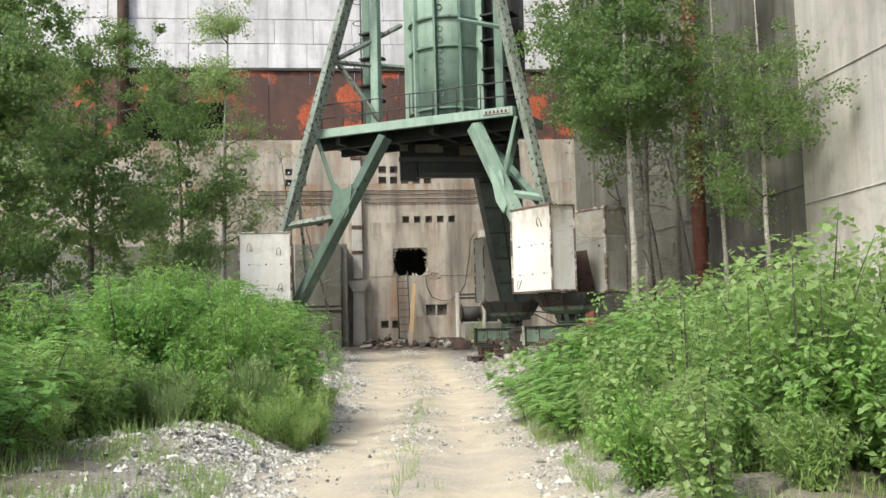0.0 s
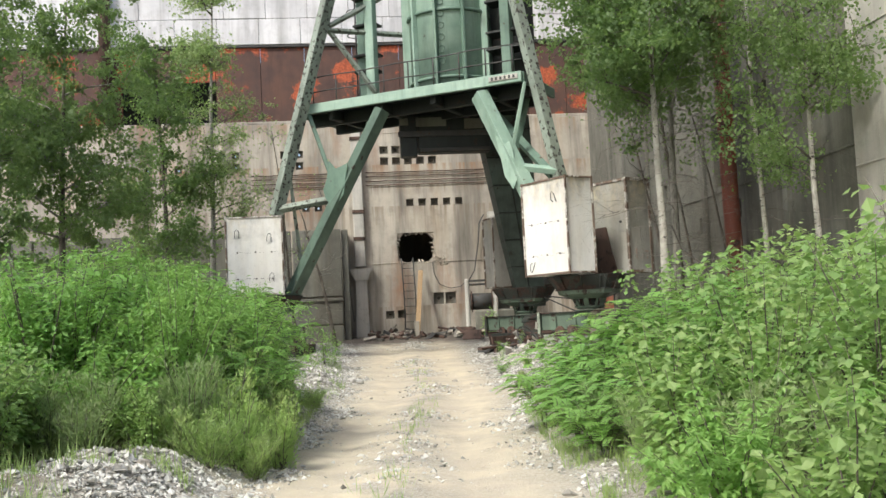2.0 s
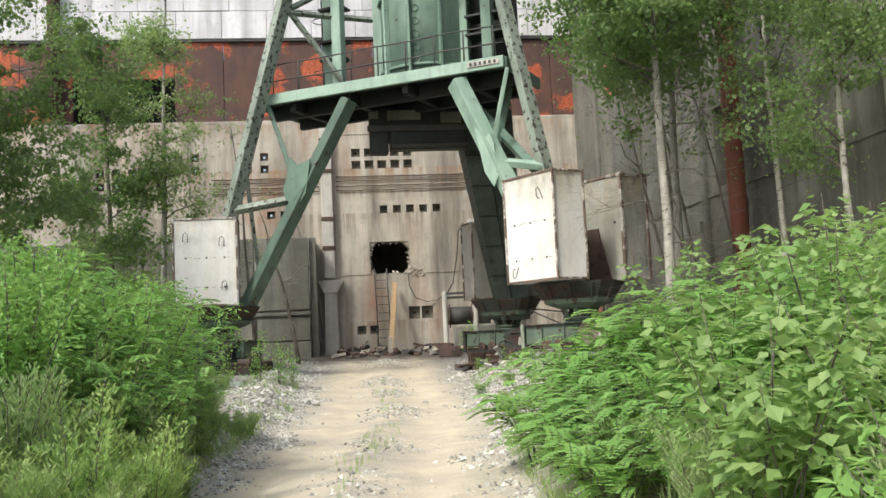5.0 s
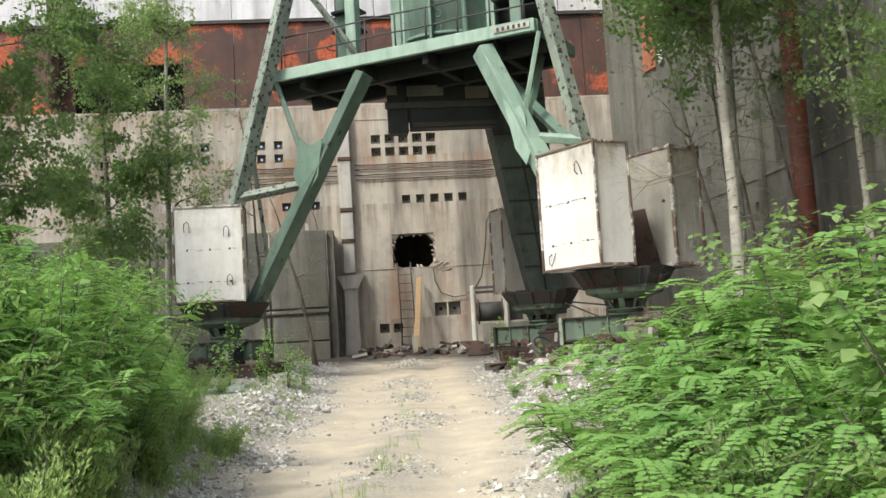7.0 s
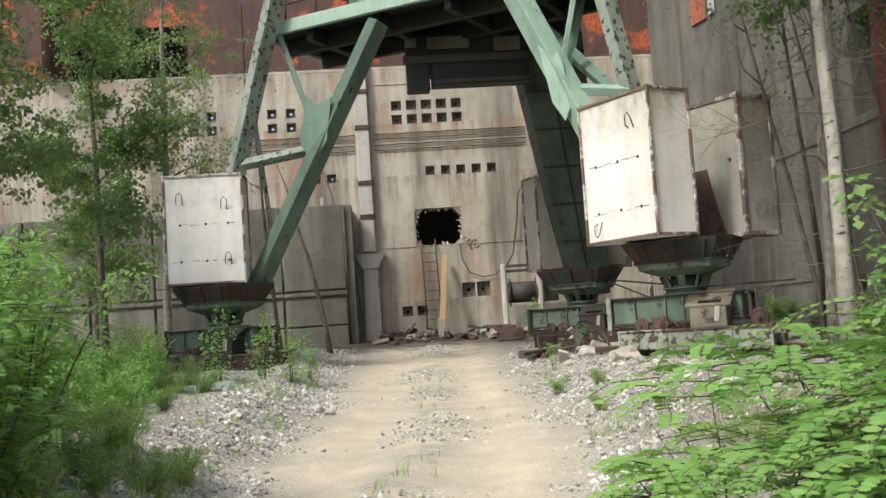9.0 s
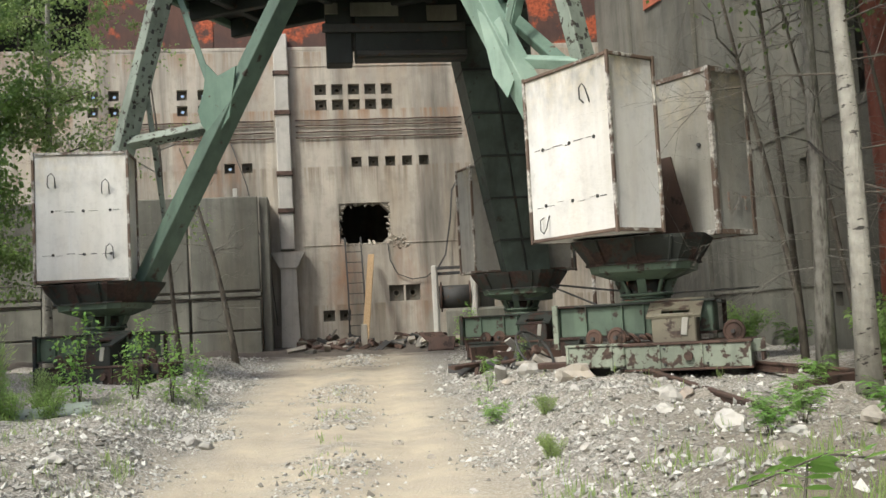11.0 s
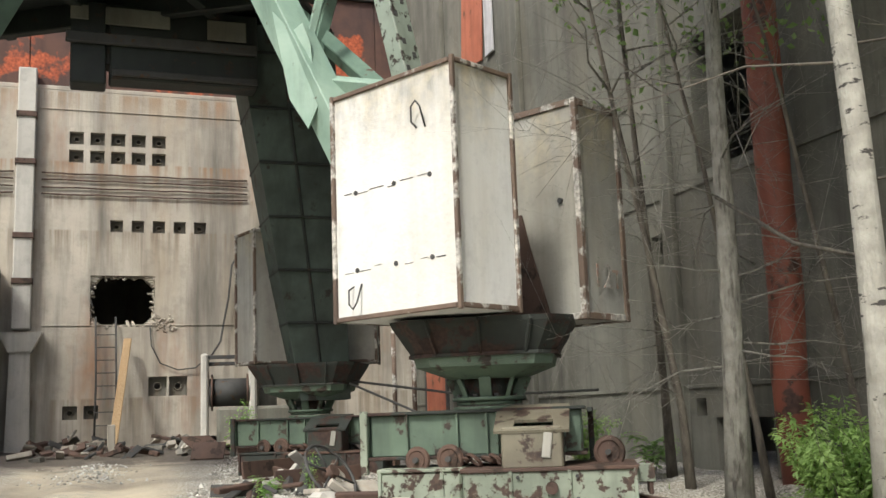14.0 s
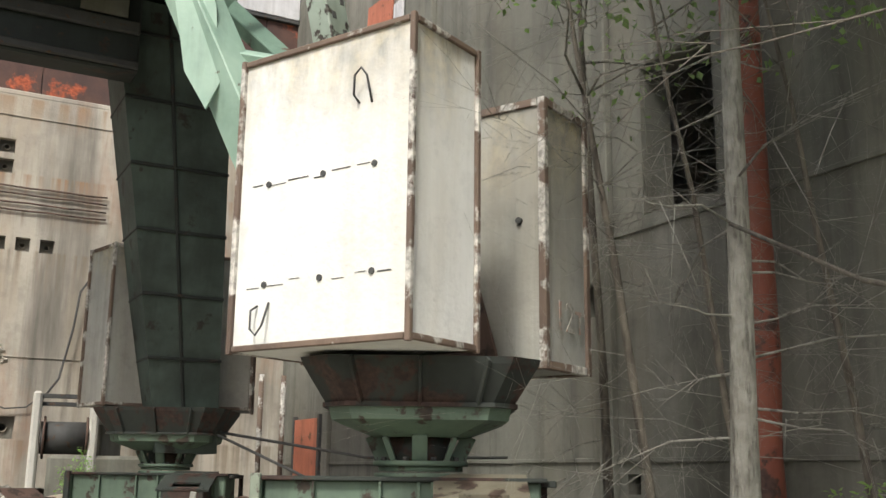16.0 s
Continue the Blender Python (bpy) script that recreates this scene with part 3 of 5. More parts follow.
TURN2 = math.degrees(math.atan2(E2.y, E2.x))
R2 = pose(0, 0, 0, 0, 0, TURN2)
# Deck, girders and machine box carry their shade as a near-black colour.
part("deck", box((8.6, 3.0, 0.12), cp(4.29, 1.5, 9.55), 0.01, R2), GREEN_DARK_SHADE, crane, "deck with its underside shade painted dark")
part("deck", box((4.2, 2.4, 0.12), cp(4.7, 4.2, 9.55), 0.01, R2), GREEN_DARK_SHADE, crane, "deck with its underside shade painted dark")
part("deck_edge", box((8.66, 0.14, 0.34), cp(4.29, -0.02, 9.5), 0.015, R2), GREEN_PALE, crane, "faded pale green edge girder")
part("deck_edge", box((0.14, 3.0, 0.34), cp(-0.02, 1.55, 9.5), 0.015, R2), GREEN, crane)
part("deck_edge", box((0.14, 3.0, 0.34), cp(8.6, 1.55, 9.5), 0.015, R2), GREEN, crane)
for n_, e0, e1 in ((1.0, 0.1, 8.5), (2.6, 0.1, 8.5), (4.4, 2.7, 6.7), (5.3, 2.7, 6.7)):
    part("cross_girder", box((e1 - e0, 0.2, 0.45), cp((e0 + e1) / 2, n_, 9.26), 0.02, R2), GREEN_DARK_SHADE, crane)
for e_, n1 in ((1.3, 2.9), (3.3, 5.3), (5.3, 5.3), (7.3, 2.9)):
    part("cross_girder", box((0.2, n1 - 0.2, 0.4), cp(e_, n1 / 2 + 0.1, 9.28), 0.02, R2), GREEN_DARK_SHADE, crane)
mach = part("machine_box", box((2.6, 0.5, 1.4), (3.68, 36.3, 8.56), 0.03), GREEN_DARK_SHADE, crane, "sooty girder box with deck shade painted into its black")
part("hanger", box((0.6, 0.5, 1.5), (2.03, 36.3, 8.5), 0.03), GREEN_DARK_SHADE, mach)
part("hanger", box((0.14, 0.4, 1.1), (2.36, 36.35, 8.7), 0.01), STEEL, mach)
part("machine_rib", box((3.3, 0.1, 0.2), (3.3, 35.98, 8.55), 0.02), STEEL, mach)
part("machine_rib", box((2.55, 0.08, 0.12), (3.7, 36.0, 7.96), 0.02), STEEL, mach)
# Added pale plates imitate daylight showing through gaps in the girder box.
for xa, xb_, za, zb in ((1.72, 2.02, 8.86, 9.12), (2.3, 3.4, 8.8, 9.12), (4.05, 4.75, 8.68, 9.05)):
    part("cover_plate", box((xb_ - xa, 0.05, zb - za), ((xa + xb_) / 2, 35.93, (za + zb) / 2), 0.01), CONC_GREY, mach, "pale grey plate standing in for light through a gap")
part("name_plate", box((1.0, 0.03, 0.16), cp(8.0, -0.11, 9.52), 0.005, R2), CONC_PALE, crane, "small white name plate with unreadable marks")
for i in range(6):
    part("mark", box((0.07, 0.012, 0.1), cp(7.62 + 0.15 * i, -0.135, 9.52), 0, R2), STEEL, crane)


dot_me = bpy.data.meshes.new("hand_hole")
tmp = box((0.07, 0.012, 0.09), (0, 0, 0), 0.004)
tmp.to_mesh(dot_me)
tmp.free()
dot_me.materials.append(STEEL)


def lattice(a, b, w, parent):
    """A riveted flat-faced member: web, two flanges and rows of holes and rivets."""
    ob = part("riveted_post", beam(a, b, w, 0.3, None, 0.015, TURN2 + 0), GREEN_GREY, parent, "grey-green post dotted with holes")
    m, length = between(a, b)
    m = m @ pose(0, 0, 0, 0, 0, TURN2)
    i = 0
    z = -length / 2 + 0.3
    while z < length / 2:
        for sx in (-1, 1):
            for fy in (-1, 1):
                share("hand_hole", dot_me, ob, m @ Matrix.Translation((sx * w * (0.2 + 0.1 * (i % 2)), fy * 0.152, z + 0.1 * sx)))
        z += 0.42
        i += 1
    return ob


AL, AR = ((-2.78, 35.75, 5.75), (0.55, 34.75, 17.5)), ((6.4, 31.05, 5.8), (4.45, 32.3, 17.5))
lattice(*AL, 0.42, crane)
lattice(*AR, 0.36, crane)
GL, GR = Vector((-0.66, 35.35, 6.55)), Vector((4.99, 31.95, 7.0))
for name, a, b, w, h, mat in (
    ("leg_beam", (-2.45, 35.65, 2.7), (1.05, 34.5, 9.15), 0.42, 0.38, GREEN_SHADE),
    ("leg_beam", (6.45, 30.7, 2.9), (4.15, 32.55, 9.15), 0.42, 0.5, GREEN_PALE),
    ("brace", (-1.5, 35.85, 9.35), tuple(GL), 0.16, 0.14, GREEN),
    ("brace", (5.5, 31.6, 9.3), tuple(GR), 0.14, 0.12, GREEN_PALE),
    ("tie", (-2.75, 35.75, 5.95), tuple(GL - Vector((0.2, 0, 0.35))), 0.24, 0.2, GREEN_GREY),
    ("tie", (6.3, 31.0, 6.3), tuple(GR - Vector((0, 0, 0.35))), 0.22, 0.2, GREEN_PALE),
    ("tie", (6.2, 31.4, 6.2), (4.6, 34.2, 9.2), 0.26, 0.2, GREEN),
    ("tie", (5.1, 32.3, 6.9), (5.9, 33.6, 9.2), 0.24, 0.2, GREEN),
    ("brace", (-0.95, 35.35, 12.6), (0.9, 35.6, 10.0), 0.16, 0.14, GREEN_GREY),
    ("brace", (-0.75, 35.3, 12.3), (1.9, 36.3, 14.0), 0.16, 0.14, GREEN_GREY),
    ("brace", (-0.7, 35.3, 12.2), (2.0, 36.4, 12.3), 0.16, 0.14, GREEN_GREY),
    ("brace", (5.2, 31.9, 12.6), (3.9, 34.2, 13.6), 0.14, 0.14, GREEN),
    ("brace", (-2.3, 35.7, 7.8), (-2.0, 36.4, 4.2), 0.12, 0.12, GREEN_GREY),
):
    part(name, beam(a, b, w, h, None, 0.015, TURN2), mat, crane)
for n_, mat, outline in (
    (-0.41, GREEN, ((1.5, 7.5), (1.78, 7.2), (2.25, 7.35), (2.05, 6.3), (1.62, 5.8), (1.32, 6.22), (1.24, 6.52), (1.4, 6.9))),
    (-0.28, GREEN_PALE, ((7.7, 7.65), (8.0, 7.3), (8.16, 7.42), (8.27, 7.1), (8.31, 6.62), (8.47, 6.44), (8.42, 6.28), (8.22, 5.85), (7.95, 6.3))),
):
    bm = bmesh.new()
    lo = [bm.verts.new(cp(e, n_, z)) for e, z in outline]
    hi = [bm.verts.new(cp(e, n_ + 0.04, z)) for e, z in outline]
    bm.faces.new(lo)
    bm.faces.new(hi[::-1])
    for i in range(len(lo)):
        bm.faces.new((lo[i], hi[i], hi[(i + 1) % len(lo)], lo[(i + 1) % len(lo)]))
    bmesh.ops.recalc_face_normals(bm, faces=bm.faces[:])
    part("gusset_plate", bm, mat, crane)
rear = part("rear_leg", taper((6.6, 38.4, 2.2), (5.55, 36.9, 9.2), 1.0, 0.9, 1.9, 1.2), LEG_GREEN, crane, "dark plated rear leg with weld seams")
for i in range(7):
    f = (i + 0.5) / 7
    part("seam", box((1.02 + 0.9 * f, 1.0 + 0.3 * f, 0.05), (6.6 - 1.05 * f, 38.4 - 1.5 * f, 2.2 + 7 * f), 0.01), GREEN_DARK_SHADE, rear)
part("seam", beam((6.55, 37.93, 2.3), (5.45, 36.29, 9.1), 0.05, 0.06), GREEN_DARK_SHADE, rear)
# tower
tower_at = cp(4.9, 2.7, 0)
tower = part("tower", rod([(tower_at.x, tower_at.y, 9.6), (tower_at.x, tower_at.y, 18)], 1.42, 28), GREEN_PALE, crane, "round pale green tower drum")
for z in (10.2, 12.6, 13.75):
    part("ring_flange", rod([(tower_at.x, tower_at.y, z), (tower_at.x, tower_at.y, z + 0.1)], 1.52, 28), GREEN, tower)
for i in range(10):
    a = radians(-150 + i * 36)
    part("vertical_rib", box((0.34 if i % 2 else 0.2, 0.09, 8.3), (tower_at.x + 1.52 * math.cos(a), tower_at.y + 1.52 * math.sin(a), 13.8), 0.01, pose(0, 0, 0, 0, 0, math.degrees(a))), GREEN if i % 3 else GREEN_PALE, tower)
for i in range(12):
    a = radians(-108)
    part("rung", ring_tube((tower_at.x + 1.44 * math.cos(a), tower_at.y + 1.44 * math.sin(a), 10.4 + 0.42 * i), (math.cos(a), math.sin(a), 0), 0.11, 0.018, 10, 5), GREEN, tower)
for e, n in ((1.95, 1.6), (2.5, 1.2), (7.4, 2.0)):
    part("mast_column", box((0.34, 0.34, 8.4), cp(e, n, 13.8), 0.02, R2), GREEN if e < 2.2 or e > 7 else GREEN_PALE, crane)
for z in (10.9, 11.5, 12.6, 13.6):
    part("mast_shelf", box((0.9, 0.6, 0.08), cp(2.2, 1.5, z), 0.01, R2), GREEN_DARK_SHADE, crane)
    part("mast_shelf", box((1.3, 0.8, 0.08), cp(7.3, 2.3, z + 0.2), 0.01, R2), GREEN_DARK_SHADE, crane)
part("panel_back", box((1.6, 0.1, 8.4), cp(7.2, 3.1, 13.8), 0.01, R2), GREEN_DARK_SHADE, crane)
# deck railing
for i in range(9):
    e = 0.7 + i * 0.95
    part("rail_post", rod([cp(e, 0.05, 9.6), cp(e, 0.05, 10.62)], 0.025, 6), STEEL, crane)
for z in (10.1, 10.62):
    part("handrail", rod([cp(0.5 + i * 0.9, 0.05, z + 0.02 * math.sin(i * 2.0)) for i in range(10)], 0.022, 6), STEEL, crane)
# ladder cage
for s in (-0.22, 0.22):
    part("ladder_rail", rod([cp(1.3 + s, 2.6, 9.6), cp(1.3 + s, 2.6, 18)], 0.03, 6), STEEL, crane)
for i in range(24):
    part("rung", rod([cp(1.08, 2.6, 9.9 + 0.33 * i), cp(1.52, 2.6, 9.9 + 0.33 * i)], 0.016, 5), STEEL, crane)
for i in range(8):
    part("cage_hoop", ring_tube(cp(1.3, 2.3, 10.8 + 0.9 * i), (0, 0, 1), 0.36, 0.018, 14, 5), STEEL, crane)

# ---- counterweights and bogies ----
UX, VX = Vector((0.455, -0.8905, 0)), Vector((0.8905, 0.455, 0))
FOOT = Vector((6.86, 29.85, 0))
TURNU = math.degrees(math.atan2(VX.y, VX.x))


def weight_block(size, place, turn, hooks, label, finish=WEIGHT, edge=0.055):
    """A concrete block in a rusty angle-iron frame. size: width along the wide face, thickness, height; the wide face looks to -y."""
    w, d, h = size
    ob = group_of("counterweight", place, turn)
    tagged(ob, label, "counterweight", "crane counterweights")
    part("block", box((w - 0.05, d - 0.05, h - 0.05), (0, 0, h / 2), 0.03), finish, ob)
    for sx in (-1, 1):
        for sy in (-1, 1):
            part("corner_angle", box((edge, edge, h), (sx * (w / 2 - edge / 2 + 0.01), sy * (d / 2 - edge / 2 + 0.01), h / 2), 0.008), RUST_EDGE, ob)
    for z in (0.045, h - 0.045):
        for s in (-1, 1):
            part("edge_angle", box((w - 2 * edge, edge, edge), (0, s * (d / 2 - edge / 2 + 0.008), z), 0.008), RUST_EDGE, ob)
            part("edge_angle", box((edge, d - 2 * edge, edge), (s * (w / 2 - edge / 2 + 0.008), 0, z), 0.008), RUST_EDGE, ob)
    if hooks:
        f = -d / 2 + 0.022
        for z in (h * 0.215, h * 0.545):
            for i in range(7):
                if rng.random() < 0.75:
                    x0 = -w / 2 + 0.15 + i * (w - 0.3) / 7
                    part("crack", box(((w - 0.3) / 7 * (0.5 + 0.5 * rng.random()), 0.012, 0.004 + 0.009 * rng.random() ** 2), (x0 + 0.12, f, z + 0.05 * (rng.random() - 0.5)), 0.003), STEEL, ob)
            for x in (-0.3 * w, 0.02 * w, 0.3 * w):
                part("bolt_hole", rod([(x, f - 0.012, z), (x, f + 0.03, z)], 0.03, 10), STEEL, ob)
        for x, z, up in hooks:
            s = 1 if up else -1
            pts = [(x - 0.07, f, z), (x - 0.07, f - 0.08, z + 0.05 * s), (x - 0.05, f - 0.1, z + 0.22 * s), (x + 0.02, f - 0.1, z + 0.28 * s), (x + 0.08, f - 0.09, z + 0.2 * s), (x + 0.07, f, z - 0.02 * s)]
            part("lifting_eye", rod(pts, 0.011, 6), STEEL, ob)
    return ob


# wide face of the near block looks to -VX
def foot_place(u, v, z):
    return FOOT + UX * u + VX * v + Vector((0, 0, z))


C1 = Vector((5.796, 28.1, 2.94))
mid1 = C1 - UX * 1.03 + VX * 0.515
mid2 = C1 - UX * 1.13 + VX * 2.9
W_TURN = math.degrees(math.atan2(UX.y, UX.x))
b1 = weight_block((2.06, 1.03, 2.83), mid1, W_TURN, [(0.5, 2.12, True), (-0.62, 0.42, False)], "whitewashed concrete counterweight block in a rusty frame")
# This block lies in shade, which its greyer concrete paints in.
b2 = weight_block((2.06, 0.97, 2.86), mid2, W_TURN, [], "stained concrete counterweight block, greyed for shade, in a rusty frame", WEIGHT_SHADE_GREY, 0.085)
web = bmesh.new()
for y in (-0.53, -0.49):
    web.faces.new([web.verts.new((x, y, z)) for x, z in ((-0.5, 0.0), (0.52, 0.0), (0.2, 1.04), (0.1, 1.45), (-0.5, 1.45))])
bmesh.ops.bridge_loops(web, edges=web.edges[:])
bmesh.ops.recalc_face_normals(web, faces=web.faces[:])
part("web_plate", web, RUST, b2, "dark rusty triangular web plate")
part("bolt_hole", rod([(0.72, -0.5, 1.55), (0.72, -0.44, 1.55)], 0.035, 10), STEEL, b2)


def lettering(text, size, m, mat, parent):
    cu = bpy.data.curves.new("lettering", "FONT")
    cu.body, cu.size, cu.extrude = text, size, 0.004
    ob = bpy.data.objects.new("lettering", cu)
    scene.collection.objects.link(ob)
    bpy.context.view_layer.update()
    me = bpy.data.meshes.new_from_object(ob)
    bpy.data.objects.remove(ob)
    me.materials.append(mat)
    return share("lettering", me, parent, m)


lettering("12\u0442", 0.44, pose(1.035, -0.3, 0.42, 90, 0, 90), FADED_MARK, b2)
b3 = weight_block((1.93, 1.05, 2.74), (-3.495, 35.43, 2.94), 0, [(0.5, 1.85, True), (0.55, 0.5, True), (-0.58, 2.0, True)], "whitewashed concrete counterweight with wire lifting eyes")
b4 = weight_block((1.3, 0.95, 2.75), (5.75, 38.9, 2.94), 15, [], "stained concrete counterweight on the rear leg", WEIGHT_SHADE_GREY)
lettering("12", 0.5, pose(0.05, -0.495, 0.35, 90, 0, 0), FADED_MARK, b4)
b5 = weight_block((0.9, 0.95, 2.75), (7.5, 38.9, 2.94), -20, [], "grey concrete counterweight on the rear leg", WEIGHT_SHADE_GREY)


def prism(rows, sides=8, turn=0.0):
    """A stepped pyramid of square-ish rings: rows of (z, half width, half depth)."""
    bm = bmesh.new()
    rings = []
    for z, a, b in rows:
        c = 0.28 * min(a, b)
        rings.append([bm.verts.new((x, y, z)) for x, y in ((-a, -b + c), (-a + c, -b), (a - c, -b), (a, -b + c), (a, b - c), (a - c, b), (-a + c, b), (-a, b - c))])
    for r, s in zip(rings, rings[1:]):
        for k in range(8):
            bm.faces.new((r[k], r[(k + 1) % 8], s[(k + 1) % 8], s[k]))
    bm.faces.new(rings[0][::-1])
    bm.faces.new(rings[-1])
    return bm


def bogie(place, turn, low, label, finish):
    """A crane foot: hopper under the weights, swivel, equalising beam, motor box and wheel frame."""
    ob = group_of("crane_bogie", place, turn)
    tagged(ob, label, "crane bogie", "crane feet")
    g = low
    hop = part("hopper", prism([(2.5, 0.84, 0.72), (2.86, 1.06, 0.92), (2.92, 1.08, 0.94)]), HOPPER, ob, "rust-blotched hopper darkened for shade")
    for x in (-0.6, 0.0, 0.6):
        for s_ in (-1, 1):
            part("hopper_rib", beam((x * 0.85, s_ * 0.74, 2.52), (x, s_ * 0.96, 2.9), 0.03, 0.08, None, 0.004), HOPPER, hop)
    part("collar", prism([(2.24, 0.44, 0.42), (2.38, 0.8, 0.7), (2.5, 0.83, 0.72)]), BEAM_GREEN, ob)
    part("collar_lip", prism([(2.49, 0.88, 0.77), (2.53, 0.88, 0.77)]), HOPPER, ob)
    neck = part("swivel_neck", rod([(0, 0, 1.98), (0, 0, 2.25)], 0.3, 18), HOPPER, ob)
    for i in range(8):
        a = i * math.tau / 8
        c_, s_ = math.cos(a), math.sin(a)
        part("neck_web", beam((0.33 * c_, 0.33 * s_, 2.0), (0.46 * c_, 0.46 * s_, 2.26), 0.05, 0.14, None, 0.004, math.degrees(a)), BEAM_GREEN, neck)
    for z, rr in ((1.87, 0.44), (1.93, 0.4), (1.98, 0.45)):
        part("swivel_ring", rod([(0, 0, z), (0, 0, z + 0.045)], rr, 22), BEAM_GREEN, ob)
    for i in range(10):
        a = i * math.tau / 10
        part("bolt", rod([(0.41 * math.cos(a), 0.41 * math.sin(a), 2.02), (0.41 * math.cos(a), 0.41 * math.sin(a), 2.06)], 0.028, 6), STEEL, ob)
    beam_ob = part("equalising_beam", box((2.5, 0.8, 0.5), (-0.15, 0, 1.6), 0.02), BEAM_GREEN, ob, "stained green plate girder darkened for shade")
    part("flange", box((2.6, 0.96, 0.04), (-0.15, 0, 1.86), 0.008), HOPPER, beam_ob)
    part("flange", box((2.6, 0.96, 0.04), (-0.15, 0, 1.34), 0.008), HOPPER, beam_ob)
    for x in (-1.42, -0.95, -0.35, 0.0, 0.12, 0.24, 0.9):
        part("stiffener", box((0.025, 0.93, 0.48), (x, 0, 1.6), 0.004), BEAM_GREEN, beam_ob)
    part("end_post", box((0.09, 0.1, 0.74), (-1.46, -0.47, 1.53), 0.01), finish, beam_ob)
    part("end_post", box((0.07, 0.07, 0.7), (1.2, 0.42, 1.5), 0.01), HOPPER, beam_ob)
    part("end_bar", box((0.07, 0.9, 0.06), (1.2, 0.0, 1.83), 0.01), HOPPER, beam_ob)
    mb = part("motor_box", box((0.68, 0.62, 0.46), (0.55, -0.7, 1.44), 0.02), MOTOR if finish is BOGIE else HOPPER, ob, "brown rust-stained motor housing")
    lid = part("motor_lid", holed_wall(-0.42, 0.42, -0.38, 0.38, 0, 0.035, [(-0.2, 0.24, -0.3, -0.08)]), MOTOR if finish is BOGIE else HOPPER, mb, "sloping lid with a dark slot")
    lid.matrix_basis = pose(0.55, -0.68, 1.77, -68, 0, 0)
    part("inspection_hatch", box((0.1, 0.03, 0.28), (0.72, -1.025, 1.46), 0.01, pose(0, 0, 0, 0, 8, 0)), WEIGHT_SHADE_GREY, mb, "curled pale hatch plate")
    fr = part("wheel_frame", box((1.9, 1.3, 0.4), (0.72, -0.36, 1.0), 0.03), finish, ob, "rust-streaked wheel frame")
    part("side_box", box((0.95, 0.95, 0.36), (-0.75, -0.3, 1.02), 0.03), finish, fr)
    part("frame_lip", box((1.96, 1.36, 0.045), (0.72, -0.36, 1.2), 0.008), RUST, fr)
    part("frame_lip", box((1.0, 1.0, 0.04), (-0.75, -0.3, 1.21), 0.008), finish, fr)
    part("frame_lip", box((1.96, 1.36, 0.04), (0.72, -0.36, 0.8), 0.008), RUST, fr)
    for x in (-1.22, -0.5, -0.24, 0.3, 0.95, 1.66):
        part("stiffener", box((0.04, 1.36 if x > -0.24 else 1.0, 0.4), (x, -0.36 if x > -0.24 else -0.3, 1.0), 0.005), finish, fr)
    part("end_plate", box((0.05, 0.5, 0.34), (1.83, -0.5, 1.05), 0.01), RUST, fr)
    part("end_plate", box((0.26, 0.04, 0.2), (1.75, -0.76, 1.12), 0.01), finish, fr)
    part("hub_cap", rod([(0.75, -1.0, 1.0), (0.75, -1.08, 1.0)], 0.07, 12), RUST, fr)
    for x in (0.3, 0.95):
        for z in (0.88, 1.12):
            part("bolt", rod([(x + 0.08, -1.0, z), (x + 0.08, -1.045, z)], 0.022, 6), STEEL, fr)
    for x, y, rr in ((-0.82, -0.5, 0.12), (-0.42, -0.62, 0.13), (1.4, -0.35, 0.15)):
        sheave = part("sheave", ring_tube((x, y, 1.22 + rr * 0.8), (0.25, 1, 0), rr, 0.04, 18, 7), RUST, ob, "rusty grooved sheave")
        part("sheave_disc", rod([(x - 0.01, y - 0.04, 1.22 + rr * 0.8), (x + 0.01, y + 0.04, 1.22 + rr * 0.8)], rr * 0.8, 16), RUST, sheave)
        part("sheave_axle", rod([(x - 0.02, y - 0.09, 1.22 + rr * 0.8), (x + 0.02, y + 0.09, 1.22 + rr * 0.8)], 0.035, 8), STEEL, sheave)
    for x in (-0.75, 0.75):
        part("rail_wheel", rod([(x, -0.3, g + 0.33), (x, 0.02, g + 0.33)], 0.27, 20), STEEL, ob)
    for i in range(9):
        x = -0.3 + i * 0.11 + 0.1 * rng.random()
        part("chain_heap", ring_tube((x, -0.65 + 0.25 * rng.random(), 1.3), (rng.random(), 0.4, 0.6 + rng.random()), 0.07 + 0.03 * rng.random(), 0.022, 12, 5), RUST, ob)
    return ob


bogie((6.7, 29.64, 0), -28, 0.62, "green crane bogie with flaking paint and rusty wheel frame", BOGIE)
# Rear and left feet get the near-black finish as painted shade.
bogie((6.4, 38.5, 0), -28, 0.75, "green rear crane bogie darkened for shade among scrap", HOPPER)
bogie((-3.2, 35.6, 0), -28, 0.55, "green crane bogie half hidden by weeds", HOPPER)

# ---- plants ----
def unit(a):
    return a / np.maximum(np.linalg.norm(a, axis=-1, keepdims=True), 1e-6)


def leaf_quads(p, d, n, length, width):
    """One pointed quad a leaf: from p along d, its face towards n."""
    d = unit(d)
    s = unit(np.cross(d, n))
    up = np.cross(s, d)
    l, w = length[:, None], width[:, None]
    v = np.stack([p, p + d * l * 0.45 + s * w * 0.5 + up * l * 0.05, p + d * l - up * l * 0.08, p + d * l * 0.45 - s * w * 0.5 + up * l * 0.05], 1)
    return v.reshape(-1, 3)


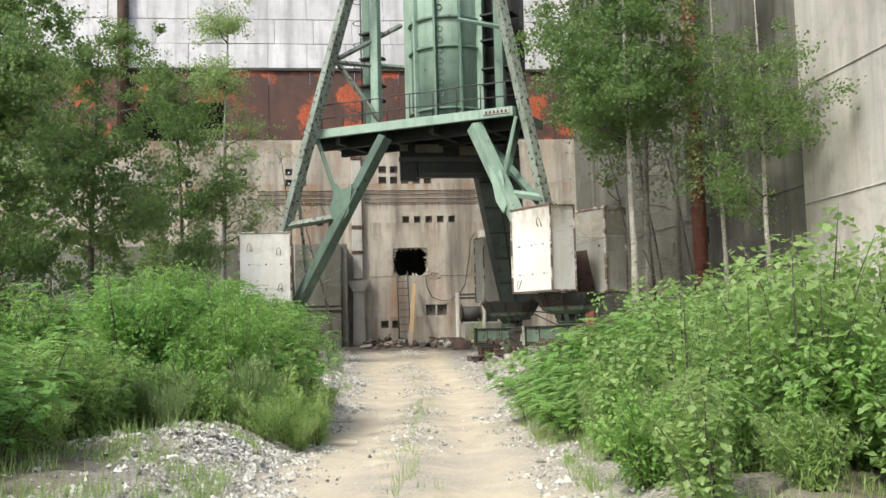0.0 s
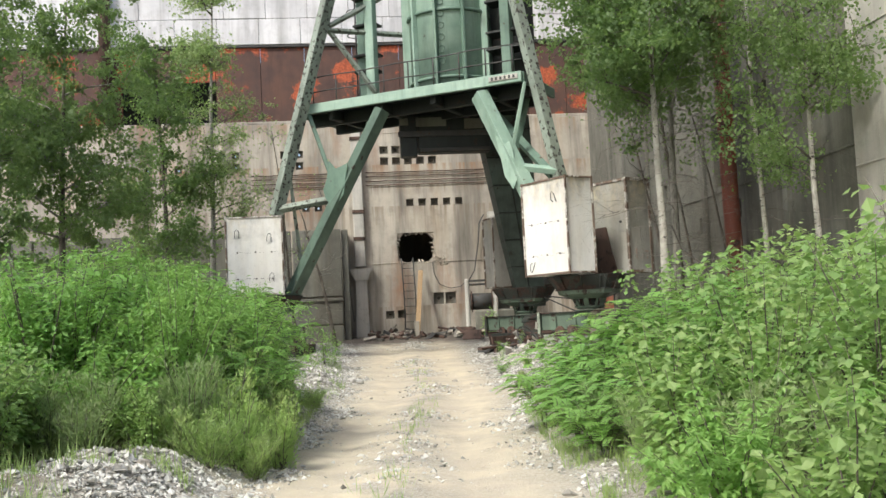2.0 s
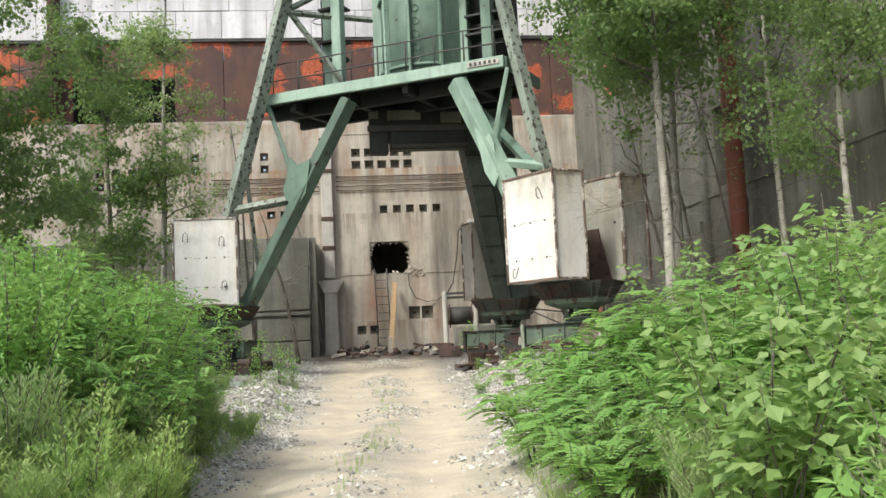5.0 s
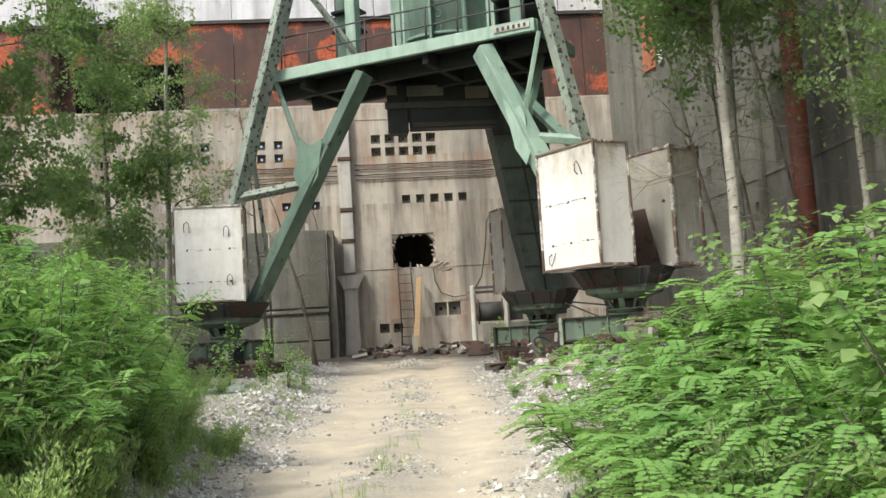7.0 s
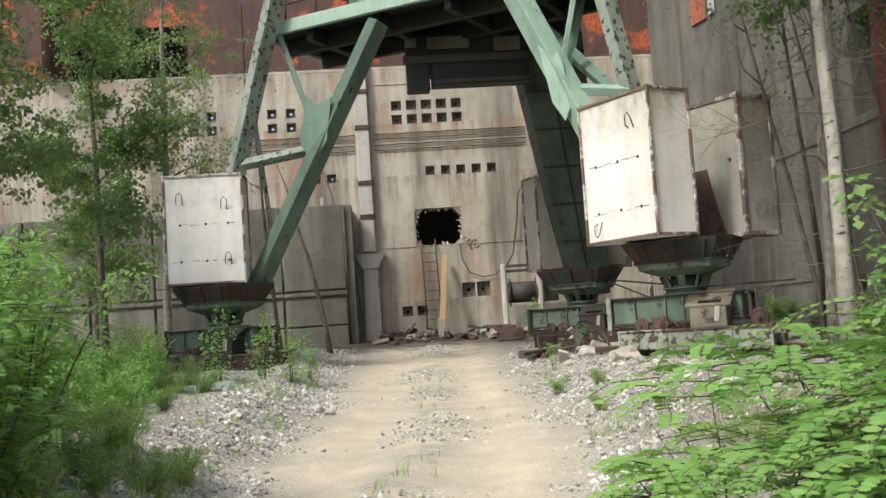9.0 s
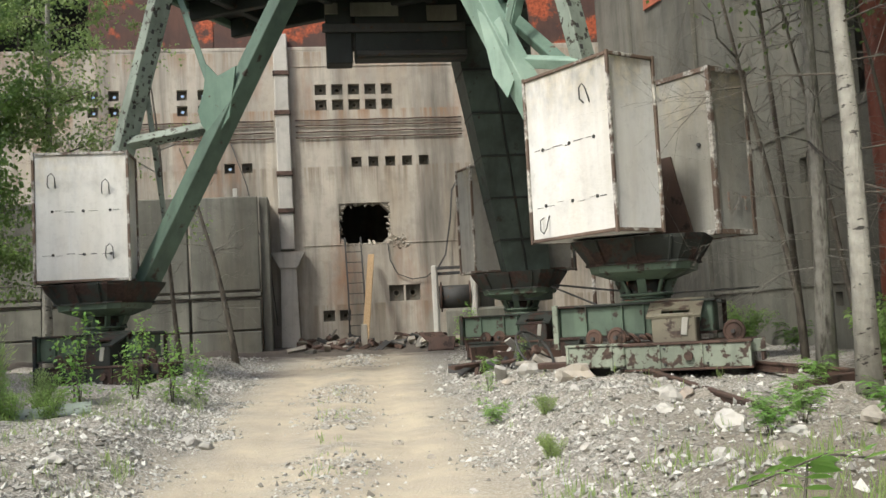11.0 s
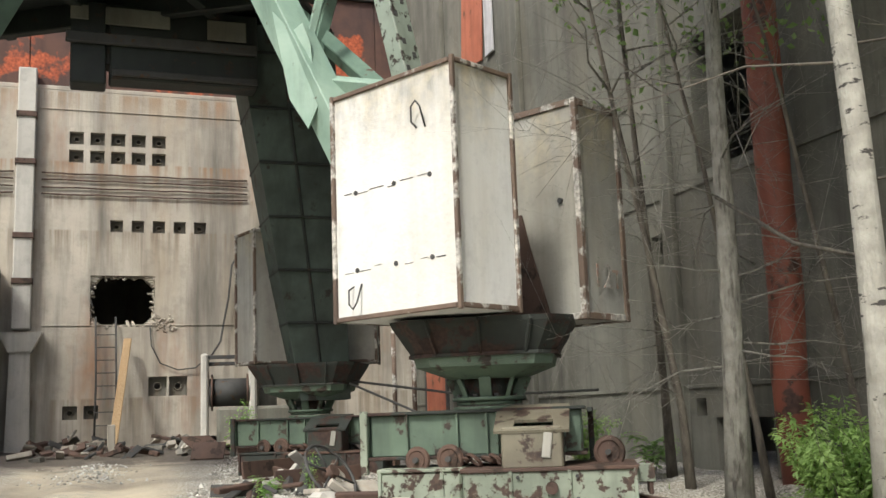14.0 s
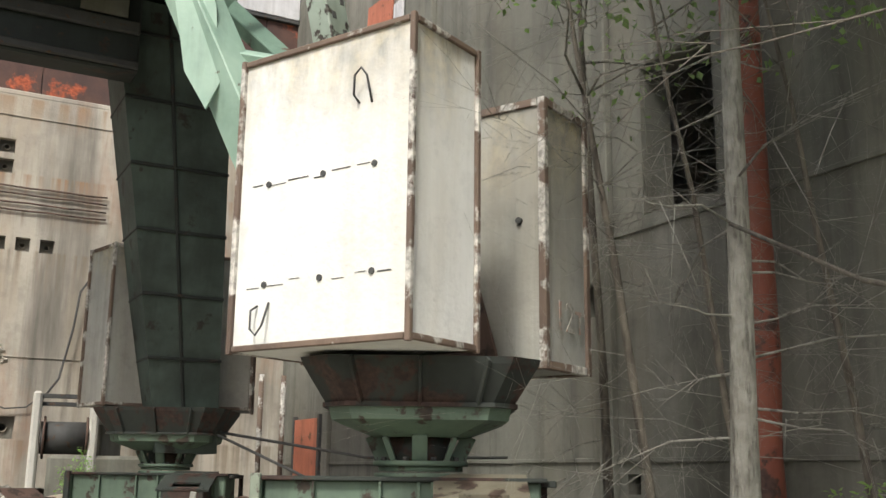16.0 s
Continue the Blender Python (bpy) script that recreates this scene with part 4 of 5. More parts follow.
def oval_mesh(name, p, d, n, length, width, material):
    """Blunt oval leaflets, six corners each."""
    d = unit(d)
    s = unit(np.cross(d, n))
    up = np.cross(s, d)
    l, w = length[:, None], width[:, None]
    v = [p + d * l * a + s * w * b + up * l * c for a, b, c in ((0, 0, 0), (0.28, 0.46, 0.03), (0.74, 0.42, 0.02), (1, 0, -0.05), (0.74, -0.42, 0.02), (0.28, -0.46, 0.03))]
    v = np.stack(v, 1).reshape(-1, 3)
    return mesh_np(name, v, np.arange(len(v)).reshape(-1, 6), material)


def leaf_mesh(name, p, d, n, length, width, material):
    v = leaf_quads(p, d, n, length, width)
    f = np.arange(len(v)).reshape(-1, 4)
    return mesh_np(name, v, f, material)


def stems_of(count, height, spread, r):
    out = []
    for _ in range(count):
        a, k = r.random() * math.tau, r.random() ** 0.6
        h = height * (0.55 + 0.45 * r.random())
        base = np.array((math.cos(a), math.sin(a), 0)) * 0.12 * k * spread
        lean = np.array((math.cos(a), math.sin(a), 0)) * k * spread
        t = np.linspace(0, 1, 5)[:, None]
        wob = np.cumsum(r.normal(0, 0.03, (5, 3)), 0) * np.array((1, 1, 0.2))
        out.append(base + lean * t ** 1.4 + np.array((0, 0, h)) * t * (1 - 0.15 * k * t) + wob)
    return out


def along(line, t):
    i = np.clip(t * 4, 0, 3.999)
    a = i.astype(int)
    f = (i - a)[:, None]
    return line[a] * (1 - f) + line[a + 1] * f


def shrub(kind, height, spread, count, leaves, size, material, seed, label, slim=0.45):
    """A leafy plant: thin stems and, round them, leaves; kind 'frond' bears paired leaflets on long ribs."""
    r = np.random.default_rng(seed)
    ob = group_of({"frond": "acacia_bush", "weed": "weed_clump", "poplar": "poplar_sapling", "wormwood": "wormwood_clump"}[kind], (0, 0, -60))
    tagged(ob, label, "bush", "roadside growth")
    lines = stems_of(count, height, spread, r)
    bm = bmesh.new()
    for ln in lines:
        rod([tuple(q) for q in ln], [0.006 * height, 0.005 * height, 0.004 * height, 0.003 * height, 0.002], 4, bm)
    P, D, N, L, W = [], [], [], [], []
    if kind == "frond":
        for ln in lines:
            for _ in range(leaves):
                t = np.array([0.25 + 0.75 * r.random() ** 0.8])
                o = along(ln, t)[0]
                a = r.random() * math.tau
                ribl = 0.26 + 0.2 * r.random()
                out = np.array((math.cos(a), math.sin(a), 0.15 + 0.4 * r.random()))
                k = 9
                s = np.linspace(0.15, 1, k)[:, None]
                rib = o + out * ribl * s - np.array((0, 0, 1)) * ribl * 0.45 * s ** 2
                side = unit(np.cross(out, (0, 0, 1.0)))
                for sg in (-1, 1):
                    P.append(rib)
                    D.append(np.repeat((side * sg + out * 0.35 + np.array((0, 0, -0.15)))[None], k, 0) + r.normal(0, 0.06, (k, 3)))
                    N.append(np.repeat(np.array((0, 0, 1.0))[None], k, 0) + r.normal(0, 0.14, (k, 3)) + out * np.array((0.7, 0.7, 0)) * (0.4 + s) + 0.3 * r.normal(0, 1, 3) * np.array((1, 1, 0)))
                    L.append(size * (1.1 - 0.4 * np.abs(s[:, 0] - 0.5)) * (0.85 + 0.3 * r.random(k)))
                    W.append(L[-1] * 0.4)
                rod([tuple(o), tuple(rib[4]), tuple(rib[-1])], [0.004, 0.003, 0.002], 3, bm)
    else:
        for ln in lines:
            t = (0.05 if kind == "wormwood" else 0.08) + 0.9 * r.random(leaves) ** 0.85
            t = np.clip(t, 0, 1)
            o = along(ln, t)
            a = r.random(leaves) * math.tau
            rad = height * (0.03 + 0.13 * r.random(leaves)) * (1.15 - 0.75 * t)
            out = np.stack([np.cos(a), np.sin(a), 0.5 * r.normal(0, 0.6, leaves)], 1)
            P.append(o + out * rad[:, None])
            up = 1.4 if kind == "wormwood" else -0.25
            D.append(out + np.array((0, 0, up)) + r.normal(0, 0.35, (leaves, 3)))
            N.append(np.array((0, 0, 1.5)) + 0.5 * out + r.normal(0, 0.45, (leaves, 3)))
            L.append(size * (0.6 + 0.7 * r.random(leaves)))
            W.append(L[-1] * slim)
    me = (oval_mesh if kind == "frond" else leaf_mesh)("foliage", *(np.concatenate(q) for q in (P, D, N, L, W)), material)
    share("foliage", me, ob, Matrix())["kind"] = "stuff"
    part("stem", bm, BARK, ob)["kind"] = "stuff"
    return ob


def grow(models, place):
    x, y, k, turn = place
    src = models
    c = copy_thing(src, pose(x, y, gz(x, y) - 0.03, 0, 0, turn))
    c.scale = (k, k, k)
    return c


WEEDS = [shrub("weed", 1.15, 0.6, 18, 190, 0.07, LEAF_WEED, 11, "dense green roadside weeds with small leaves"), shrub("weed", 1.3, 0.75, 20, 190, 0.075, LEAF_FRESH, 12, "fresh green leafy maple shoots on the bank"), shrub("weed", 0.8, 0.55, 16, 150, 0.055, LEAF_WEED, 13, "low green weeds beside the track")]
TALL = [shrub("weed", 2.5, 1.0, 16, 330, 0.085, LEAF_FRESH, 14, "tall bright maple bush on the gravel bank"), shrub("frond", 2.4, 1.1, 17, 26, 0.062, LEAF_ACACIA, 15, "tall acacia bush with feathery bright leaves")]
WORM = [shrub("wormwood", 1.1, 0.45, 22, 110, 0.075, LEAF_GREY, 21, "grey-green wormwood clump with thin leaves", 0.22), shrub("wormwood", 0.75, 0.45, 20, 100, 0.08, GRASS, 22, "tall green grass and herbs clump", 0.16), shrub("wormwood", 1.25, 0.5, 20, 130, 0.06, LEAF_LIGHT, 23, "light yellow-green bushy herb on the bank", 0.35)]
POPLAR = [shrub("poplar", 2.25, 0.6, 10, 125, 0.088, LEAF_POPLAR, 31, "tall poplar sapling with round shiny leaves", 0.85), shrub("poplar", 1.6, 0.55, 10, 120, 0.085, LEAF_POPLAR, 32, "young poplar shoots with broad leaves", 0.85)]
FROND = [shrub("frond", 1.9, 0.9, 12, 22, 0.064, LEAF_ACACIA, 41, "bright acacia bush with feathery leaves"), shrub("frond", 1.5, 0.8, 10, 20, 0.06, LEAF_ACACIA, 42, "low acacia bush with feathery leaves")]
SLENDER = [shrub("poplar", 1.5, 0.3, 5, 75, 0.075, LEAF_FRESH, 33, "slender leafy shoots on the gravel bank", 0.6)]
r5 = np.random.default_rng(5)


def walked_x(y):
    return float(np.interp(y, (-3, 2, 8, 12, 16, 21), (-1.4, -0.4, 0.42, 1.0, 1.75, 2.26)))


def scatter(n, y0, y1, near, far, side, kinds, k0, k1, tall=0.0):
    """Plants on one side of the track, between near and far metres from its edge."""
    placed, tries = [], 0
    while len(placed) < n and tries < n * 30:
        tries += 1
        y = y0 + (y1 - y0) * r5.random()
        o = near + (far - near) * r5.random()
        x = float(road_x(y)) + side * (float(road_half(y)) + o)
        if any((x - a) ** 2 + (y - b) ** 2 < 0.3 for a, b in placed) or x > 10.8:
            continue
        if side < 0 and y < 11.2 and o < 2.4:
            continue
        if side > 0 and (x < walked_x(y) + 1.2 or (y > 13 and x < 2.0 + 0.62 * (y - 13.2))):
            continue
        placed.append((x, y))
        k = k0 + (k1 - k0) * r5.random() + tall * (o - near) / (far - near)
        grow(kinds[int(r5.random() * len(kinds))], (x, y, k, r5.random() * 360))


# the left bank
scatter(46, 4.5, 15, 0.8, 4.5, -1, [WEEDS[0], WEEDS[1], WORM[1], WORM[0], WEEDS[2], POPLAR[1], FROND[1]], 0.65, 1.1, 0.5)
scatter(15, 12.2, 19.0, 1.15, 2.6, -1, [TALL[0], TALL[1], TALL[0], POPLAR[0]], 0.65, 1.0)
scatter(20, 12.5, 20.5, 2.6, 6.5, -1, [TALL[0], TALL[1], WEEDS[1]], 0.95, 1.15)
scatter(18, 5.0, 20, 0.45, 1.3, -1, [WORM[1], WEEDS[2], WORM[0]], 0.5, 0.8)
scatter(30, 19, 31, 4.0, 9, -1, [WEEDS[0], WEEDS[1], WORM[0]], 0.9, 1.3, 0.6)
scatter(16, 20, 30, 2.0, 3.8, -1, [WORM[1], WORM[0], WEEDS[2]], 0.5, 0.85)
for x, y, k in ((-1.7, 30.2, 1.1), (-1.2, 30.8, 1.0), (-2.5, 29.6, 1.2), (-3.6, 28.6, 1.35), (-4.6, 28.2, 1.3), (-3.2, 27.4, 1.0), (-0.9, 31.8, 0.85), (-5.6, 27.5, 1.4), (-4.4, 25.6, 1.1)):
    grow(SLENDER[0] if k < 1.25 else WORM[0], (x, y, k, x * 100))
for x, y, k, m in ((-2.1, 14.6, 0.85, 0), (-2.35, 15.8, 0.95, 1), (-2.9, 13.6, 0.95, 0), (-3.2, 15.0, 1.05, 0), (-2.5, 17.0, 0.95, 0), (-3.6, 16.4, 1.1, 1), (-2.1, 13.4, 0.72, 1), (-2.7, 12.4, 0.8, 0), (-3.9, 13.9, 1.1, 0)):
    grow(TALL[m], (x, y, k, x * 91))
for x, y, k in ((-1.75, 11.2, 1.15), (-1.95, 11.8, 1.3), (-1.7, 12.4, 1.2), (-2.2, 10.9, 1.2), (-1.6, 13.2, 0.9), (-2.5, 11.3, 1.4), (-1.55, 14.0, 0.8)):
    grow(WORM[1], (x, y, k * 0.7, x * 201))
for x, y, k in ((5.95, 45.4, 1.1), (6.1, 45.2, 0.9), (5.2, 33.0, 0.5), (4.1, 30.5, 0.45)):
    grow(SLENDER[0], (x, y, k, x * 80))
for x, y, k in ((-1.9, 13.6, 0.5), (-2.0, 14.5, 0.58), (-2.2, 15.6, 0.62), (-2.6, 14.0, 0.68), (-2.9, 15.2, 0.75), (-2.3, 12.9, 0.55), (-1.9, 16.4, 0.5), (-2.5, 17.6, 0.7)):
    grow(TALL[1], (x, y, k, x * 171))
for x, y, k in ((-1.75, 13.9, 0.8), (-2.0, 13.2, 0.95), (-2.1, 14.6, 0.9), (-2.35, 12.6, 1.0), (-1.8, 15.2, 0.7), (-2.2, 16.2, 0.75), (-3.4, 10.6, 0.7), (-3.9, 11.3, 0.8), (-2.9, 11.6, 0.75)):
    grow(WORM[0], (x, y, k, x * 141))
for x, y, k in ((-1.6, 12.7, 0.85), (-1.75, 13.5, 0.95), (-1.9, 14.2, 1.0), (-1.5, 12.0, 0.75), (-2.1, 12.2, 1.0), (-2.3, 13.4, 1.1), (-1.95, 11.4, 0.8)):
    grow(WORM[2], (x, y, k, x * 111))
for x, y, k in ((-3.2, 24.5, 0.85), (-3.9, 26.0, 1.1), (-2.75, 23.2, 0.65), (-4.5, 25.0, 1.3), (-3.6, 22.5, 0.9), (-3.5, 27.5, 0.95), (-4.3, 23.4, 1.2)):
    grow(WEEDS[1], (x, y, k, x * 63))
# the right side
scatter(40, 4.0, 16, 0.5, 3.2, 1, [WEEDS[0], WORM[0], WORM[1], POPLAR[1], WEEDS[2], WEEDS[1]], 0.75, 1.0, 0.3)
scatter(44, 5.5, 17.5, 2.2, 7.5, 1, [POPLAR[0], POPLAR[1], WEEDS[1], POPLAR[0], WORM[0]], 0.95, 1.15, 0.35)
for x, y, k, m in ((2.3, 12.2, 0.85, 1), (2.75, 12.9, 0.9, 0), (3.3, 12.3, 1.0, 0), (2.75, 13.9, 0.8, 1), (3.9, 11.8, 1.05, 0), (4.3, 13.2, 1.1, 0), (3.5, 14.0, 0.85, 0), (4.9, 12.2, 1.1, 0), (2.7, 11.2, 0.85, 1), (3.2, 10.6, 0.9, 0), (5.2, 14.2, 1.0, 0), (2.05, 11.6, 0.8, 1), (2.0, 10.8, 0.72, 1), (2.15, 12.35, 0.8, 1), (2.5, 13.75, 0.9, 1), (2.15, 14.35, 0.95, 1), (2.2, 13.3, 0.75, 1), (3.1, 13.2, 0.9, 0), (2.4, 9.9, 0.7, 1)):
    grow(FROND[m], (x, y, k, x * 77))
for x, y, k in ((2.9, 6.6, 0.85), (3.5, 7.3, 1.0), (2.9, 8.4, 0.85), (4.2, 8.3, 1.1), (3.5, 9.3, 0.95), (4.4, 6.4, 1.1)):
    grow(POPLAR[0], (x, y, k, x * 131))
for x, y, k in ((3.4, 23.0, 0.42), (3.9, 25.4, 0.4), (3.5, 26.8, 0.5), (4.9, 21.4, 0.5), (5.6, 22.2, 0.6), (6.3, 21.8, 0.6), (8.1, 24.6, 0.7), (7.4, 25.3, 0.55), (9.2, 25.6, 0.95), (9.6, 26.6, 1.2), (9.0, 26.3, 1.1), (10.3, 25.5, 1.0), (4.6, 33.2, 0.5), (10.6, 32.5, 0.9), (11.2, 36.0, 1.0)):
    grow(WEEDS[0] if k > 0.9 else WORM[1] if k < 0.5 else FROND[1], (x, y, k if k > 0.9 or k < 0.5 else k * 0.6, x * 57))
for m in TALL + WEEDS + WORM + POPLAR + FROND + SLENDER:
    for o in (*m.children, m):
        bpy.data.objects.remove(o)

# grass
n = 12000
gy_ = 3 + 30 * r5.random(n)
side = np.where(r5.random(n) < 0.55, -1, 1)
goff = 0.35 + 5.5 * r5.random(n) ** 1.5
thin = r5.random(n) < np.where(gy_ > 21, np.where(side > 0, 0.05, 0.35), 0.9)
middle = r5.random(n) < 0.012
gxx = road_x(gy_) + side * (road_half(gy_) + goff)
gxx = np.where(middle, road_x(gy_) + r5.normal(0, 0.16, n), gxx)
clump = wobble(gxx, gy_, 1.4) + 0.6 * wobble(gxx, gy_, 3.7, 1.0) > -0.15
keep = (thin & clump & (gxx < 11)) | (middle & (wobble(gxx, gy_, 1.1, 3.0) > 0.2))
gxx, gy_ = gxx[keep], gy_[keep]
tuft = np.repeat(0.5 + 0.8 * r5.random(len(gxx)), 7)
gxx, gy_ = np.repeat(gxx, 7) + r5.normal(0, 0.035, len(gxx) * 7), np.repeat(gy_, 7) + r5.normal(0, 0.035, len(gy_) * 7)
gp = np.stack([gxx, gy_, ground_z(gxx, gy_) - 0.01], 1)
m_ = len(gp)
ang = r5.random(m_) * math.tau
gd = np.stack([np.cos(ang) * 0.5, np.sin(ang) * 0.5, np.ones(m_)], 1) + r5.normal(0, 0.15, (m_, 3))
gl = (0.1 + 0.22 * r5.random(m_) ** 1.5) * tuft * np.where(gy_ > 19, 0.7, 1.0)
grass = new("grass", leaf_mesh("grass", gp, gd, np.stack([np.cos(ang), np.sin(ang), 0 * ang], 1), gl, 0.006 + 0.005 * r5.random(m_), GRASS))
tagged(grass, "thin uneven green grass along the track edges", "grass", kind="stuff")


# ---- trees ----
def tree(name, place, height, radius, lean, crown_from, crown_r, leaves, size, bark, leaf, seed, label, limbs=16, dead=0, shift=(0, 0)):
    r = np.random.default_rng(seed)
    x, y = place
    ob = group_of(name, (x, y, gz(x, y) - 0.1))
    tagged(ob, label, "tree", "trees by the building")
    t = np.linspace(0, 1, 9)
    wob = np.cumsum(r.normal(0, 0.03, (9, 2)), 0)
    wob -= wob[0]
    line = np.stack([lean[0] * t ** 1.3 + wob[:, 0] * (t > 0), lean[1] * t ** 1.3 + wob[:, 1] * (t > 0), height * t], 1)
    part("trunk", rod([tuple(q) for q in line], [radius * (1.25 if i == 0 else 1.0 - 0.82 * i / 8) for i in range(9)], 10), bark, ob)

    def at(f):
        i = min(int(f * 8), 7)
        return line[i] + (line[i + 1] - line[i]) * (f * 8 - i)

    bm = bmesh.new()
    tips = []
    for i in range(limbs + dead):
        is_dead = i >= limbs
        f = (crown_from + (0.97 - crown_from) * r.random()) if not is_dead else 0.12 + (crown_from - 0.05) * r.random()
        o = at(f)
        a = r.random() * math.tau
        length = (crown_r * (0.6 + 0.5 * r.random()) * (1.15 - 0.6 * f)) if not is_dead else 0.8 + 1.9 * r.random()
        d = np.array((math.cos(a), math.sin(a), 0.35 + 0.4 * r.random() if not is_dead else 0.5 * r.random() - 0.12))
        if not is_dead:
            d[:2] += np.array(shift)
        pts = [o + d * length * s + np.array((0, 0, -0.18 * length * s * s)) + r.normal(0, 0.05, 3) * (s > 0) for s in (0, 0.3, 0.6, 1.0)]
        k = radius * (0.32 if not is_dead else 0.11)
        rod([tuple(q) for q in pts], [k, k * 0.7, k * 0.45, k * 0.12], 5, bm)
        for j in range(5 if not is_dead else 7):
            s = 0.25 + 0.72 * r.random()
            b = o + d * length * s + np.array((0, 0, -0.18 * length * s * s))
            e = d * 0.6 + r.normal(0, 0.7, 3)
            ll = length * (0.25 + 0.25 * r.random())
            q2 = [b, b + e * ll * 0.5, b + e * ll + np.array((0, 0, -0.1 * ll))]
            rod([tuple(q) for q in q2], [k * 0.35, k * 0.22, k * 0.06], 4, bm)
            if is_dead:
                for _ in range(2):
                    e2 = e + r.normal(0, 0.8, 3)
                    rod([tuple(q2[1]), tuple(q2[1] + e2 * ll * 0.4)], [k * 0.15, k * 0.04], 3, bm)
            else:
                tips += [q2[1], q2[2]]
        if not is_dead:
            tips += pts[1:]
    part("limb", bm, BARK if not dead or bark is BIRCH else ASPEN, ob)["kind"] = "stuff"
    if leaves:
        tips = np.array(tips)
        n = leaves
        # leaves hang in small clumps round the twigs, some fuller than others
        c = np.repeat(tips, 2, 0) + r.normal(0, 1, (len(tips) * 2, 3)) * np.array((0.3, 0.3, 0.24)) * crown_r / 2.4
        full = r.random(len(c)) ** 1.6 + 0.05
        pick = r.choice(len(c), n, p=full / full.sum())
        pos = c[pick] + r.normal(0, 1, (n, 3)) * np.array((0.17, 0.17, 0.12)) * (0.6 + 0.8 * r.random(len(c)))[pick][:, None]
        d = r.normal(0, 0.7, (n, 3)) + np.array((0, 0, -0.5))
        nn = r.normal(0, 0.6, (n, 3)) + np.array((0, 0, 0.8))
        ln = size * (0.6 + 0.7 * r.random(n))
        share("crown", leaf_mesh("crown", pos, d, nn, ln, ln * 0.72, leaf), ob, Matrix())["kind"] = "stuff"
    return ob


tree("birch_tree", (8.66, 27.5), 13, 0.135, (0.2, -0.2), 0.5, 3.0, 24000, 0.12, ASPEN, LEAF_TREE, 1, "slim aspen with furrowed grey bark and dead lower twigs", 24, 24, (-0.35, -0.1))
tree("birch_tree", (7.02, 23.5), 12.5, 0.12, (0.0, 0.4), 0.45, 2.8, 26000, 0.11, BIRCH, LEAF_TREE, 2, "pale birch trunk with black knots and a high crown", 22, 10, (-0.3, 0.1))
tree("birch_tree", (10.1, 24.7), 13, 0.085, (0.2, 0.3), 0.4, 2.2, 3500, 0.11, BIRCH, LEAF_TREE, 3, "slender pale tree beside the red pipe", 18, 5)
tree("bare_tree", (9.3, 29.4), 9, 0.06, (-1.6, -0.3), 0.5, 2.0, 160, 0.1, BARK, LEAF_TREE, 4, "half-dead sapling with tangled bare twigs", 8, 26)
tree("bare_tree", (10.6, 27.6), 8, 0.05, (-1.2, 0.3), 0.6, 1.6, 80, 0.1, BARK, LEAF_TREE, 6, "thin dead sapling against the concrete", 6, 24)
tree("bare_tree", (10.4, 31.6), 11, 0.07, (-1.0, -0.6), 0.55, 2.4, 400, 0.1, BARK, LEAF_TREE, 7, "grey sapling leaning by the concrete wall", 12, 14)
tree("bare_tree", (9.9, 28.6), 8.5, 0.05, (-1.3, 0.5), 0.6, 1.8, 60, 0.1, BARK, LEAF_TREE, 24, "thin dead sapling with a tangle of grey twigs", 6, 30)
tree("birch_tree", (10.2, 21.8), 10, 0.09, (0.2, 0.4), 0.35, 2.2, 9000, 0.1, BIRCH, LEAF_TREE, 8, "young tree with sparse leaves at the pale wall", 14, 3)
tree("birch_tree", (-5.6, 40.6), 15, 0.13, (0.4, 0), 0.3, 1.9, 12000, 0.11, BIRCH, LEAF_GREY, 9, "pale thin birch before the rusty facade", 24, 4)
tree("birch_tree", (-6.9, 38.6), 12, 0.12, (-0.3, 0), 0.25, 2.2, 15000, 0.12, BARK, LEAF_TREE, 10, "leafy tree in front of the stained wall", 20, 4)
tree("bare_tree", (-2.4, 41.5), 9, 0.07, (-0.8, 0.2), 0.4, 2.0, 500, 0.1, BARK, LEAF_GREY, 14, "leafless thin tree behind the crane leg", 8, 14)
tree("bare_tree", (-0.9, 41.0), 6, 0.09, (-1.4, 0.2), 0.5, 1.6, 0, 0.1, BARK, LEAF_GREY, 19, "bent bare tree by the dark panels", 4, 8)
tree("birch_tree", (-9.4, 33), 12, 0.14, (0.3, 0), 0.2, 3.0, 26000, 0.13, BARK, LEAF_TREE, 15, "broad leafy tree beside the old hall", 24, 2)
tree("birch_tree", (-11.6, 28), 12, 0.15, (0.2, 0), 0.12, 3.4, 34000, 0.13, BARK, LEAF_TREE, 16, "large leafy tree on the overgrown bank", 28)
tree("birch_tree", (-9.6, 23.5), 8.5, 0.12, (-0.6, 0), 0.12, 2.8, 28000, 0.12, BARK, LEAF_TREE, 17, "spreading green tree at the track side", 26)
tree("birch_tree", (-13.5, 22), 12, 0.16, (0, 0), 0.12, 3.4, 30000, 0.13, BARK, LEAF_TREE, 18, "tall leafy tree behind the weeds", 26)
tree("birch_tree", (-8.4, 43.0), 6.5, 0.1, (0, 0), 0.2, 2.0, 9000, 0.12, BARK, LEAF_TREE, 20, "small leafy tree before the wall", 16)
ivy = tree("young_tree", (-8.6, 49.6), 2.2, 0.05, (0, 0), 0.1, 1.5, 3500, 0.12, BARK, LEAF_TREE, 23, "small tree growing out of the broken window", 18)
ivy.location.z = 11.8

